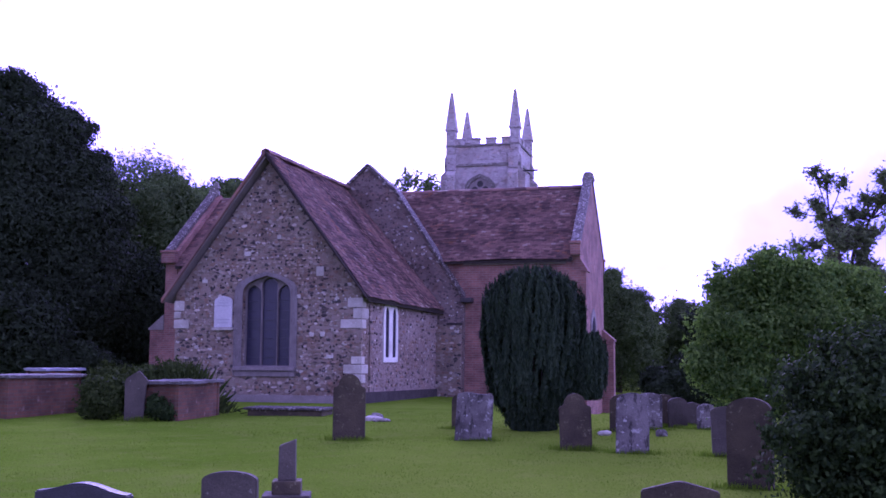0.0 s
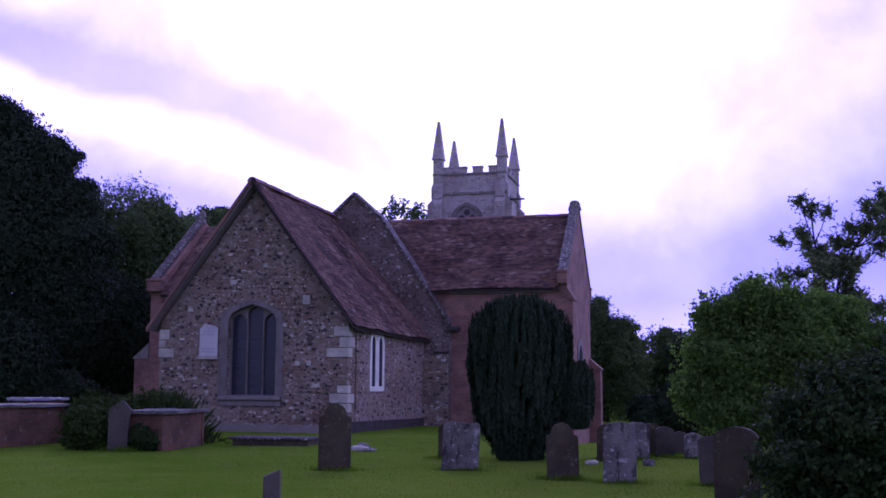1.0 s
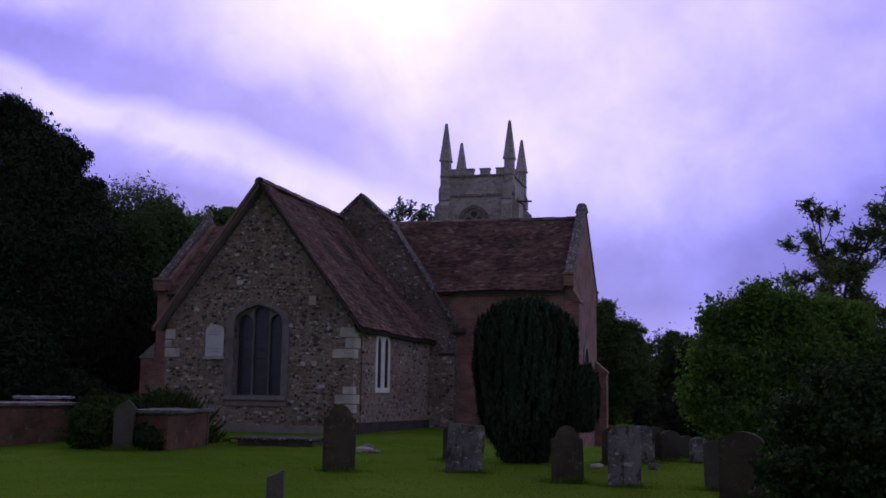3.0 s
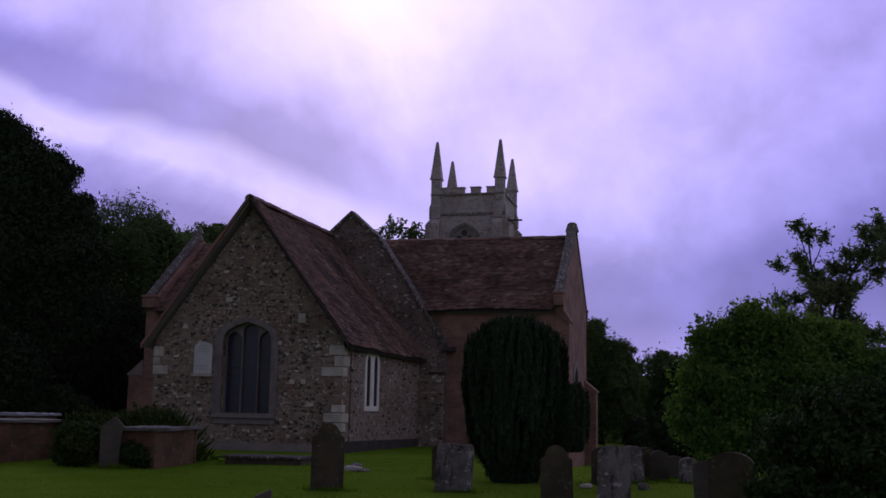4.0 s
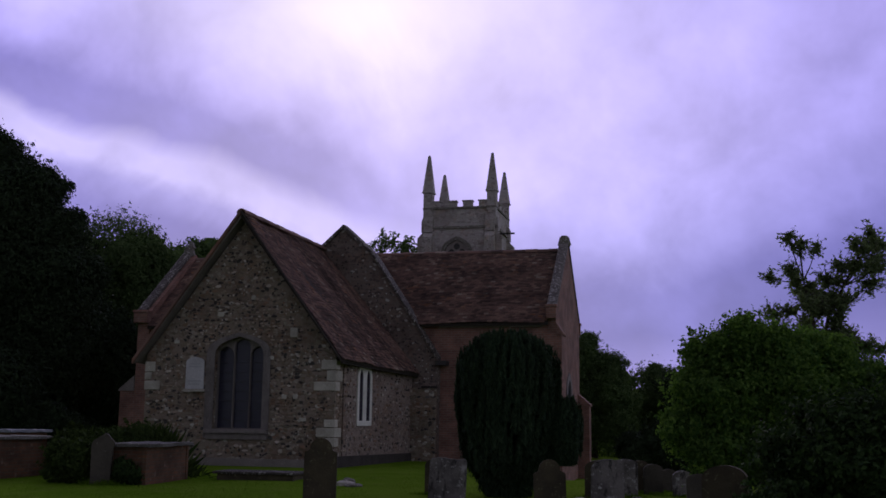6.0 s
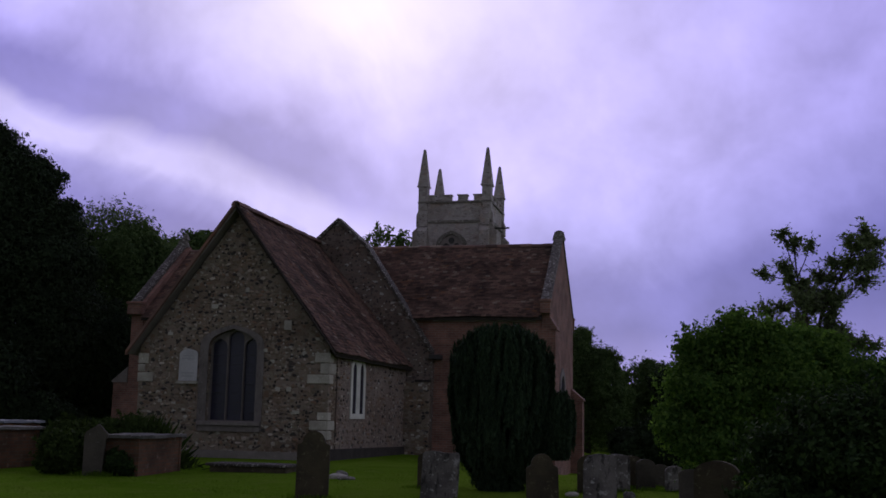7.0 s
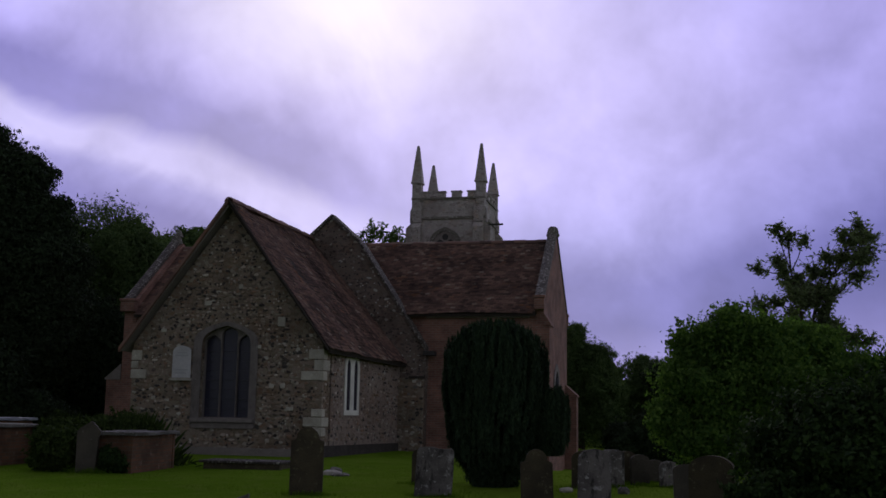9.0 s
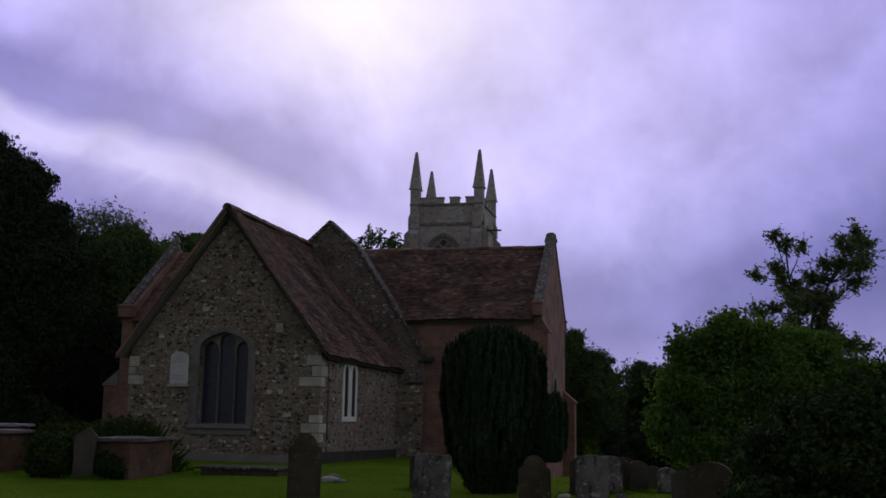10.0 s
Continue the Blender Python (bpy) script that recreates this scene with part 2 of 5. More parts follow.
FLINT_STONE = material("knapped_flint", flint_build, rough=0.75)
GRAVE_BROWN = material("brown_gravestone", stone_build((0.085, 0.068, 0.042), (0.042, 0.034, 0.024), (0.15, 0.14, 0.085), 0.60))
GRAVE_GREY = material("grey_lichened_gravestone", stone_build((0.22, 0.195, 0.19), (0.085, 0.075, 0.075), (0.46, 0.44, 0.44), 0.60, 0.8))
GRAVE_MID = material("plain_grey_gravestone", stone_build((0.095, 0.082, 0.066), (0.06, 0.052, 0.043), (0.19, 0.18, 0.15), 0.64))
POLISHED = material("polished_black_granite", stone_build((0.022, 0.023, 0.03), (0.015, 0.015, 0.02), (0.05, 0.05, 0.055), 0.2), rough=0.5, spec=0.2)
LEDGER = material("weathered_slab", stone_build((0.16, 0.15, 0.14), (0.08, 0.075, 0.068), (0.32, 0.31, 0.29), 0.6), rough=0.8)
BLUE_SLAB = material("blue_grey_slab", stone_build((0.27, 0.28, 0.33), (0.20, 0.21, 0.25), (0.38, 0.38, 0.41)), rough=0.55)


def brick_build(a, b, mortar):
    def build(n, bsdf, co):
        split = n.node("ShaderNodeSeparateXYZ")
        n.link(co, split.inputs[0])
        flat = n.node("ShaderNodeCombineXYZ")
        n.link(n.math("ADD", split.outputs[0], split.outputs[1]), flat.inputs[0])
        n.link(split.outputs[2], flat.inputs[1])
        t = n.node("ShaderNodeTexBrick")
        n.link(flat.outputs[0], t.inputs["Vector"])
        for k, v in (("Color1", (*a, 1)), ("Color2", (*b, 1)), ("Mortar", (*mortar, 1)), ("Scale", 1.0), ("Mortar Size", 0.008), ("Brick Width", 0.225), ("Row Height", 0.075)):
            t.inputs[k].default_value = v
        col = n.mix(n.span(n.noise(co, 1.4, 5, 0.6), 0.35, 0.68, 0.0, 0.9), t.outputs["Color"], n.mix(1.0, t.outputs["Color"], (0.50, 0.50, 0.50), "MULTIPLY"))
        col = n.mix(n.span(n.noise(co, 4.0, 4, 0.6), 0.6, 0.72, 0.0, 0.3), col, (0.34, 0.26, 0.215))
        n.link(col, bsdf.inputs["Base Color"])
        bump(n, bsdf, n.math("SUBTRACT", n.noise(co, 40.0, 3), n.math("MULTIPLY", t.outputs["Fac"], 1.2)), 0.5, 0.015)

    return build


BRICK = material("red_brick", brick_build((0.31, 0.15, 0.115), (0.225, 0.115, 0.092), (0.27, 0.205, 0.172)))
TOMB_BRICK = material("orange_tomb_brick", brick_build((0.165, 0.075, 0.042), (0.105, 0.058, 0.037), (0.11, 0.082, 0.058)))


def tile_build(n, bsdf, co):
    info = n.math("FRACT", n.math("ADD", n.node("ShaderNodeNewGeometry").outputs["Random Per Island"], n.node("ShaderNodeObjectInfo").outputs["Random"]))
    col = n.ramp(info, [(0.0, (0.09, 0.056, 0.05)), (0.3, (0.15, 0.09, 0.077)), (0.65, (0.20, 0.115, 0.094)), (0.92, (0.24, 0.145, 0.115)), (1.0, (0.31, 0.24, 0.20))])
    col = n.mix(n.math("MULTIPLY", n.span(n.noise(co, 1.3, 4, 0.6), 0.55, 0.72), n.span(info, 0.35, 0.75)), col, (0.26, 0.115, 0.06))
    col = n.mix(n.span(n.noise(co, 0.9, 5, 0.6), 0.42, 0.66, 0.0, 0.9), col, n.mix(1.0, col, (0.5, 0.5, 0.52), "MULTIPLY"))
    col = n.mix(n.span(n.noise(co, 7.0, 4, 0.65), 0.64, 0.72, 0.0, 0.5), col, (0.25, 0.23, 0.2))
    n.link(col, bsdf.inputs["Base Color"])
    bump(n, bsdf, n.noise(co, 45.0, 3), 0.35, 0.01)


TILE = material("old_clay_tile", tile_build, rough=0.85)


def plain_build(a, b, scale=3.0, relief=0.2):
    def build(n, bsdf, co):
        n.link(n.mix(n.span(n.noise(co, scale, 5, 0.6), 0.3, 0.7), a, b), bsdf.inputs["Base Color"])
        bump(n, bsdf, n.noise(co, scale * 8, 3), relief, 0.01)

    return build


DARK_WOOD = material("dark_timber", plain_build((0.05, 0.04, 0.035), (0.03, 0.025, 0.022), 6.0))
MULLION = material("window_mullion_stone", plain_build((0.22, 0.19, 0.18), (0.16, 0.14, 0.13), 8.0))
IRON = material("dark_iron", plain_build((0.03, 0.03, 0.035), (0.05, 0.045, 0.04), 10.0), rough=0.6)
LETTER = material("faded_lettering", plain_build((0.34, 0.34, 0.35), (0.38, 0.38, 0.39), 10.0))


def glass_build(n, bsdf, co):
    bsdf.inputs["Base Color"].default_value = (0.055, 0.055, 0.085, 1)
    bsdf.inputs["Transmission Weight"].default_value = 0.4
    bsdf.inputs["IOR"].default_value = 1.45
    bump(n, bsdf, n.noise(co, 5.0, 2), 0.25, 0.01)


GLASS = material("old_leaded_glass", glass_build, rough=0.22, spec=0.3)


def grass_ground(n, bsdf, co):
    col = n.mix(n.span(n.noise(co, 0.35, 5, 0.6), 0.35, 0.65), (0.094, 0.18, 0.012), (0.130, 0.22, 0.021))
    col = n.mix(n.span(n.noise(co, 2.2, 4, 0.6), 0.45, 0.75, 0.0, 0.5), col, (0.175, 0.215, 0.045))
    # turf turns paler and yellower towards larger x, past a noisy edge
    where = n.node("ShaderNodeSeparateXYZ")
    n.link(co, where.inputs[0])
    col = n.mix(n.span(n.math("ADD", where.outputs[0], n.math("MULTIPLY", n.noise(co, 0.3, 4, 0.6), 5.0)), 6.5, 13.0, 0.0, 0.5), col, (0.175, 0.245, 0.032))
    col = n.mix(0.55, col, n.ramp(n.noise(co, 28.0, 4, 0.7), [(0.25, 0.6), (0.75, 1.3)]), "MULTIPLY")
    n.link(col, bsdf.inputs["Base Color"])
    bump(n, bsdf, n.math("ADD", n.noise(co, 40.0, 4, 0.7), n.noise(co, 6.0, 3)), 0.9, 0.05)


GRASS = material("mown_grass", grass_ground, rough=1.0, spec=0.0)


def leaf_material(name, dark, light, rough=0.8, through_=0.25):
    m = bpy.data.materials.new(name)
    m.use_nodes = True
    n = Net(m.node_tree)
    info = n.node("ShaderNodeNewGeometry").outputs["Random Per Island"]
    co = n.node("ShaderNodeTexCoord").outputs["Object"]
    col = n.mix(n.span(n.noise(co, 1.1, 4), 0.35, 0.65), n.ramp(info, [(0.0, dark), (1.0, light)]), n.ramp(info, [(0.0, tuple(c * 0.7 for c in dark)), (1.0, tuple(c * 0.75 for c in light))]))
    bsdf = n.node("ShaderNodeBsdfPrincipled")
    n.link(col, bsdf.inputs["Base Color"])
    bsdf.inputs["Roughness"].default_value = rough
    bsdf.inputs["Specular IOR Level"].default_value = 0.08
    thin = n.node("ShaderNodeBsdfTranslucent")
    n.link(n.mix(1.0, col, (1.1, 1.2, 0.6), "MULTIPLY"), thin.inputs[0])
    both = n.node("ShaderNodeMixShader")
    both.inputs[0].default_value = through_
    n.link(bsdf.outputs[0], both.inputs[1])
    n.link(thin.outputs[0], both.inputs[2])
    n.link(both.outputs[0], n.node("ShaderNodeOutputMaterial").inputs[0])
    return m


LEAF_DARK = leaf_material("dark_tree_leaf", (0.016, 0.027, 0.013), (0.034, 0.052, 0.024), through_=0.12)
LEAF_MID = leaf_material("tree_leaf", (0.055, 0.095, 0.035), (0.115, 0.165, 0.065), through_=0.35)
LEAF_BUSH = leaf_material("bush_leaf", (0.055, 0.125, 0.032), (0.18, 0.29, 0.07), through_=0.48)
# much darker than the bush leaf: shade low in the growth is in the colour
LEAF_SHADE = leaf_material("shade_toned_leaf", (0.012, 0.028, 0.009), (0.05, 0.085, 0.026), through_=0.2)
LEAF_OAK = leaf_material("sapling_leaf", (0.12, 0.16, 0.09), (0.20, 0.255, 0.13), through_=0.5)
YEW_LEAF = leaf_material("yew_needles", (0.014, 0.032, 0.018), (0.05, 0.08, 0.04), rough=0.7, through_=0.15)
IVY_LEAF = leaf_material("ivy_leaf", (0.022, 0.04, 0.01), (0.062, 0.09, 0.025))
BLADE = leaf_material("grass_blade", (0.10, 0.19, 0.014), (0.16, 0.26, 0.03), rough=1.0, through_=0.5)
BARK = material("bark", plain_build((0.07, 0.055, 0.04), (0.04, 0.032, 0.025), 8.0, 0.6))

# ---- building helpers ----


def thing(name, at=(0, 0, 0), label="", category="", group="", kind="", turn=0.0):
    ob = new(name)
    ob.matrix_basis = pose(*at, 0, 0, turn)
    return tagged(ob, label, category, group, kind)


def finish(bm, name, mat, smooth=False):
    bmesh.ops.recalc_face_normals(bm, faces=bm.faces)
    me = bpy.data.meshes.new(name)
    bm.to_mesh(me)
    bm.free()
    me.materials.append(mat)
    if smooth:
        me.shade_smooth()
    return me


def part(name, bm, mat, parent, label="", kind="", smooth=False):
    ob = new(name, finish(bm, name, mat, smooth))
    ob.parent = parent
    return tagged(ob, label, "", "", kind)


def raw_mesh(name, verts, faces, mat):
    me = bpy.data.meshes.new(name)
    verts = np.asarray(verts, dtype=np.float32)
    faces = np.asarray(faces, dtype=np.int32)
    k = faces.shape[1]
    me.vertices.add(len(verts))
    me.vertices.foreach_set("co", verts.ravel())
    me.loops.add(faces.size)
    me.loops.foreach_set("vertex_index", faces.ravel())
    me.polygons.add(len(faces))
    me.polygons.foreach_set("loop_start", np.arange(0, faces.size, k, dtype=np.int32))
    me.update(calc_edges=True)
    me.materials.append(mat)
    return me


def box(bm, lo, hi, bevel=0.0):
    size = [b - a for a, b in zip(lo, hi)]
    mid = [(a + b) / 2 for a, b in zip(lo, hi)]
    got = bmesh.ops.create_cube(bm, size=1, matrix=Matrix.Translation(mid) @ Matrix.Diagonal((*size, 1)))
    if bevel:
        edges = list({e for v in got["verts"] for e in v.link_edges})
        bmesh.ops.bevel(bm, geom=edges, offset=bevel, segments=2, affect="EDGES", profile=0.6)
    return bm


def solid(bm, low, high):
    """A closed prism between two rings of as many points."""
    a = [bm.verts.new(p) for p in low]
    b = [bm.verts.new(p) for p in high]
    k = len(a)
    bm.faces.new(a[::-1])
    bm.faces.new(b)
    for i in range(k):
        bm.faces.new((a[i], a[(i + 1) % k], b[(i + 1) % k], b[i]))
    return bm


def plate(bm, outline, holes, origin, u, v, depth):
    """A flat wall of the outline (pairs along u and v) with holes through it, thickened by the vector depth."""
    origin, u, v = Vector(origin), Vector(u), Vector(v)
    edges = []
    for ring in (outline, *holes):
        vs = [bm.verts.new(origin + u * a + v * b) for a, b in ring]
        edges += [bm.edges.new((vs[i], vs[(i + 1) % len(vs)])) for i in range(len(vs))]
    faces = [f for f in bmesh.ops.triangle_fill(bm, edges=edges, use_beauty=True)["geom"] if isinstance(f, bmesh.types.BMFace)]
    grown = bmesh.ops.extrude_face_region(bm, geom=faces)["geom"]
    bmesh.ops.translate(bm, vec=Vector(depth), verts=[g for g in grown if isinstance(g, bmesh.types.BMVert)])
    return bm


def pointed(cx, half, sill, spring, top, steps=8, flat=0.54):
    """An arched opening: sides up to spring, then a blunt pointed head."""
    pts = [(cx - half, sill), (cx + half, sill), (cx + half, spring)]
    for i in range(1, steps):
        a = i / steps
        pts.append((cx + half * (1 - a ** (1 / flat)), spring + (top - spring) * a ** flat))
    pts.append((cx, top))
    for i in range(steps - 1, 0, -1):
        a = i / steps
        pts.append((cx - half * (1 - a ** (1 / flat)), spring + (top - spring) * a ** flat))
    pts.append((cx - half, spring))
    return pts


def tiles(corner00, corner10, corner01, corner11, width=0.17, gauge=0.105, seed=1, thick=0.022):
    """Overlapping plain tiles on the slope between two eave corners and two ridge corners; all in one mesh."""
    rng = np.random.default_rng(seed)
    a, b, c, d = (np.array(p, float) for p in (corner00, corner10, corner01, corner11))
    nu = max(2, round(np.linalg.norm(b - a) / width))
    nv = max(2, round(np.linalg.norm(c - a) / gauge))
    nrm = np.cross(b - a, c - a)
    nrm /= np.linalg.norm(nrm)
    if nrm[2] < 0:
        nrm = -nrm

    def at(s, t):
        s, t = np.asarray(s)[..., None], np.asarray(t)[..., None]
        return (a * (1 - s) + b * s) * (1 - t) + (c * (1 - s) + d * s) * t

    jj, ii = np.mgrid[0:nv, 0:nu]
    jj, ii = jj.ravel(), ii.ravel()
    off = (jj % 2) * 0.5
    s0 = np.clip((ii + off - 0.5 + 0.02) / nu, 0, 1)
    s1 = np.clip((ii + off + 0.5 - 0.02) / nu, 0, 1)
    k = len(ii)
    t0 = (jj + rng.normal(0, 0.05, k)) / nv
    t1 = np.minimum((jj + 1.25) / nv, 1.0)
    # the slope sags a little, as old roofs do
    sag = 0.035 * np.sin(ii / nu * 9 + jj / nv * 2.0) + 0.02 * np.sin(ii / nu * 23 + 1.3 + jj * 0.11)
    lift = sag + 0.045 + rng.uniform(0, 0.012, k)
    top0, top1 = lift[:, None] * nrm, (lift[:, None] - 0.03) * nrm
    under = thick * nrm
    p = [at(s0, t0) + top0, at(s1, t0) + top0 + rng.normal(0, 0.004, k)[:, None] * nrm, at(s1, t1) + top1, at(s0, t1) + top1]
    q = [p[0] - under, p[1] - under]
    verts = np.stack([*p, *q], 1).reshape(-1, 3)
    base = np.arange(k)[:, None] * 6
    f = np.concatenate([base + [0, 1, 2, 3], base + [4, 5, 1, 0]], 0)
    return verts, f


def roof_tiles(parent, quads, label, seed, pieces=0):
    """Tiled slopes; the first pieces along the eaves of the first slope are objects of their own."""
    vs, fs, n = [], [], 0
    for i, q in enumerate(quads):
        v, f = tiles(*q, seed=seed + i)
        if i == 0 and pieces:
            for k in range(pieces):
                one = new("roof_tile", raw_mesh("roof_tile", v[k * 6:k * 6 + 6], [(0, 1, 2, 3), (4, 5, 1, 0)], TILE))
                one.parent = parent
            half = len(f) // 2
            f = np.concatenate([f[pieces:half], f[half + pieces:]]) - pieces * 6
            v = v[pieces * 6:]
        vs.append(v)
        fs.append(f + n)
        n += len(v)
    ob = new("roof_tiles", raw_mesh("roof_tiles", np.concatenate(vs), np.concatenate(fs), TILE))
    ob.parent = parent
    return tagged(ob, label, kind="stuff")


def slab_quad(bm, p00, p10, p11, p01, down):
    d = Vector(down)
    top = [Vector(p) for p in (p00, p10, p11, p01)]
    return solid(bm, [p + d for p in top], top)


def rail(bm, points, half, low, high, across):
    """A bar that follows points, half wide to each side along across, from low to high above the line."""
    across = Vector(across)
    rings = []
    for p in points:
        p = Vector(p)
        rings.append([bm.verts.new(p + across * s + Vector((0, 0, h))) for s, h in ((-half, low), (half, low), (half, high * 0.8), (0, high), (-half, high * 0.8))])
    for r0, r1 in zip(rings, rings[1:]):
        for i in range(5):
            bm.faces.new((r0[i], r0[(i + 1) % 5], r1[(i + 1) % 5], r1[i]))
    bm.faces.new(rings[0][::-1])
    bm.faces.new(rings[-1])
    return bm


# ---- ground ----


def step(v, a, b):
    s = min(1.0, max(0.0, (v - a) / (b - a)))
    return s * s * (3 - 2 * s)


def ground_z(x, y):
    z = -0.3 * min(1.0, max(0.0, (-3 - y) / 20))
    z -= 0.75 * step(x, 3.5, 8.0) * step(y, -4.0, 9.0)
    near = 1 - step(math.hypot(x - 5, y + 10), 25, 45)
    return z + 0.03 * near * noise.noise(Vector((x * 0.35, y * 0.35, 0.0))) * step(-y, 0.5, 4.0)


def build_ground():
    bm = bmesh.new()
    xs = [-900, -400, -180, -90, -55, -38] + [-28 + i * 0.8 for i in range(66)] + [32, 42, 60, 95, 180, 400, 900]
    ys = [-300, -120, -70, -48, -38] + [-32 + i * 0.8 for i in range(64)] + [24, 32, 45, 65, 100, 180, 400, 1200]
    grid = [[bm.verts.new((x, y, ground_z(x, y))) for x in xs] for y in ys]
    for r0, r1 in zip(grid, grid[1:]):
        for i in range(len(xs) - 1):
            bm.faces.new((r0[i], r0[i + 1], r1[i + 1], r1[i]))
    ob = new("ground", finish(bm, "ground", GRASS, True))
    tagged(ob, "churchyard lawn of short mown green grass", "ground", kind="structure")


build_ground()

# ---- the church ----
W, LEN, EAVE, RIDGE = 2.8, 6.2, 2.9, 6.88
church = thing("church", (0, 0, 0), "old flint and red brick church with clay tile roofs", "church")

# chancel, flint rubble, slightly wider at its west end
WEST_W = 3.2
north = Vector((WEST_W - W, LEN, 0)).normalized()
bm = bmesh.new()
gable = [(-W, -0.3), (W, -0.3), (W, EAVE + 0.1), (0, RIDGE - 0.2), (-W, EAVE + 0.1)]
plate(bm, gable, [pointed(0.0, 0.74, 0.98, 2.88, 3.5)], (0, 0, 0), (1, 0, 0), (0, 0, 1), (0, 0.6, 0))
east_wall = part("wall", bm, FLINT, church, "gable wall of mottled flint rubble")
bm = bmesh.new()
LANCET0, LANCET1 = 1.52, 2.62
plate(bm, [(0.6, -0.3), (LEN, -0.3), (LEN, EAVE), (0.6, EAVE)], [[(LANCET0 + 0.1, 1.2), (LANCET1 - 0.1, 1.2), (LANCET1 - 0.1, 2.7), (LANCET0 + 0.1, 2.7)]],
      (W, 0, 0), north, (0, 0, 1), (-0.55, 0.035, 0))
north_wall = part("wall", bm, SMEARED, church, "flint rubble side wall smeared with mortar")
bm = bmesh.new()
solid(bm, [(-W, 0.6, -0.3), (-W + 0.55, 0.6, -0.3), (-WEST_W + 0.55, LEN, -0.3), (-WEST_W, LEN, -0.3)],
      [(-W, 0.6, EAVE), (-W + 0.55, 0.6, EAVE), (-WEST_W + 0.55, LEN, EAVE), (-WEST_W, LEN, EAVE)])
part("wall", bm, FLINT, church, "flint rubble side wall")

# plinth of grey render round the foot
bm = bmesh.new()
plate(bm, [(-W - 0.06, -0.35), (W + 0.06, -0.35), (W + 0.06, 0.14), (W, 0.2), (-W, 0.2), (-W - 0.06, 0.14)], [], (0, -0.07, 0), (1, 0, 0), (0, 0, 1), (0, 0.067, 0))
part("plinth", bm, RENDER, church, "low grey rendered plinth")
bm = bmesh.new()
plate(bm, [(0, -0.35), (LEN, -0.35), (LEN, 0.24), (0, 0.3)], [], (W + 0.06, 0, 0), north, (0, 0, 1), (-0.057, 0.004, 0))
part("plinth", bm, STAIN_AND_SHADE, church, "low stained plinth, shadow at its foot in the colour")

# chancel roof: deck, tiles, ridge, bargeless verge that overhangs the gable
OVER = -0.3
bm = bmesh.new()
slab_quad(bm, (W + 0.22, OVER, EAVE - 0.04), (WEST_W + 0.22, LEN, EAVE - 0.14), (0, LEN, RIDGE - 0.04), (0, OVER, RIDGE - 0.04), (0, 0, -0.06))
part("roof", bm, DARK_WOOD, church, "steep roof deck under the tiles")
bm = bmesh.new()
slab_quad(bm, (-W - 0.22, OVER, EAVE - 0.04), (-WEST_W - 0.22, LEN, EAVE - 0.14), (0, LEN, RIDGE - 0.04), (0, OVER, RIDGE - 0.04), (0, 0, -0.10))
part("roof", bm, RENDER, church, "steep roof deck under the tiles")
roof_tiles(church, [((W + 0.25, OVER, EAVE - 0.08), (WEST_W + 0.25, LEN, EAVE - 0.18), (0, OVER, RIDGE), (0, LEN, RIDGE)),
                    ((-W - 0.25, OVER, EAVE - 0.08), (-WEST_W - 0.25, LEN, EAVE - 0.18), (0, OVER, RIDGE), (0, LEN, RIDGE))], "weathered red-brown clay roof tiles", 3, pieces=290)


def ridge_line(p0, p1, radius, n, parent):
    """Half-round ridge tiles, each a piece of its own on one shared mesh."""
    p0, p1 = Vector(p0), Vector(p1)
    length = (p1 - p0).length / n
    me = None
    for i in range(n):
        if me is None:
            b = bmesh.new()
            arc = [(radius * math.cos(a), radius * math.sin(a)) for a in (math.pi * k / 8 for k in range(9))]
            inner = [(x * 0.8, z * 0.8 - 0.01) for x, z in arc[::-1]]
            ring = arc + inner
            solid(b, [(x, 0, z) for x, z in ring], [(x, length * 0.985, z) for x, z in ring])
            me = finish(b, "ridge_tile", TILE)
        ob = new("ridge_tile", me)
        ob.parent = parent
        ob.matrix_basis = Matrix.Translation(p0 + (p1 - p0) * i / n + Vector((0, 0, 0.008 * math.sin(i * 2.3)))) @ (p1 - p0).to_track_quat("Y", "Z").to_matrix().to_4x4()


ridge_line((0, OVER, RIDGE + 0.0), (0, LEN, RIDGE + 0.0), 0.14, 16, church)
# verge strip along the edge of the gable
for sx, wid, low, mat in ((1, 0.04, 0.01, DARK_WOOD), (-1, 0.06, -0.07, TILE)):
    bm = bmesh.new()
    rail(bm, [(sx * (W + 0.25), OVER - 0.02, EAVE - 0.1), (0, OVER - 0.02, RIDGE + 0.02)], wid, low, 0.07, (0, 1, 0))
    part("verge", bm, mat, church, "mortared tile verge")
# eaves board along the side wall
bm = bmesh.new()
solid(bm, [(W + 0.14, 0, EAVE - 0.16), (W + 0.2, 0, EAVE - 0.16), (WEST_W + 0.2, LEN, EAVE - 0.26), (WEST_W + 0.14, LEN, EAVE - 0.26)],
      [(W + 0.14, 0, EAVE - 0.06), (W + 0.2, 0, EAVE - 0.06), (WEST_W + 0.2, LEN, EAVE - 0.16), (WEST_W + 0.14, LEN, EAVE - 0.16)])
part("eaves_board", bm, DARK_WOOD, church, "dark timber eaves board")

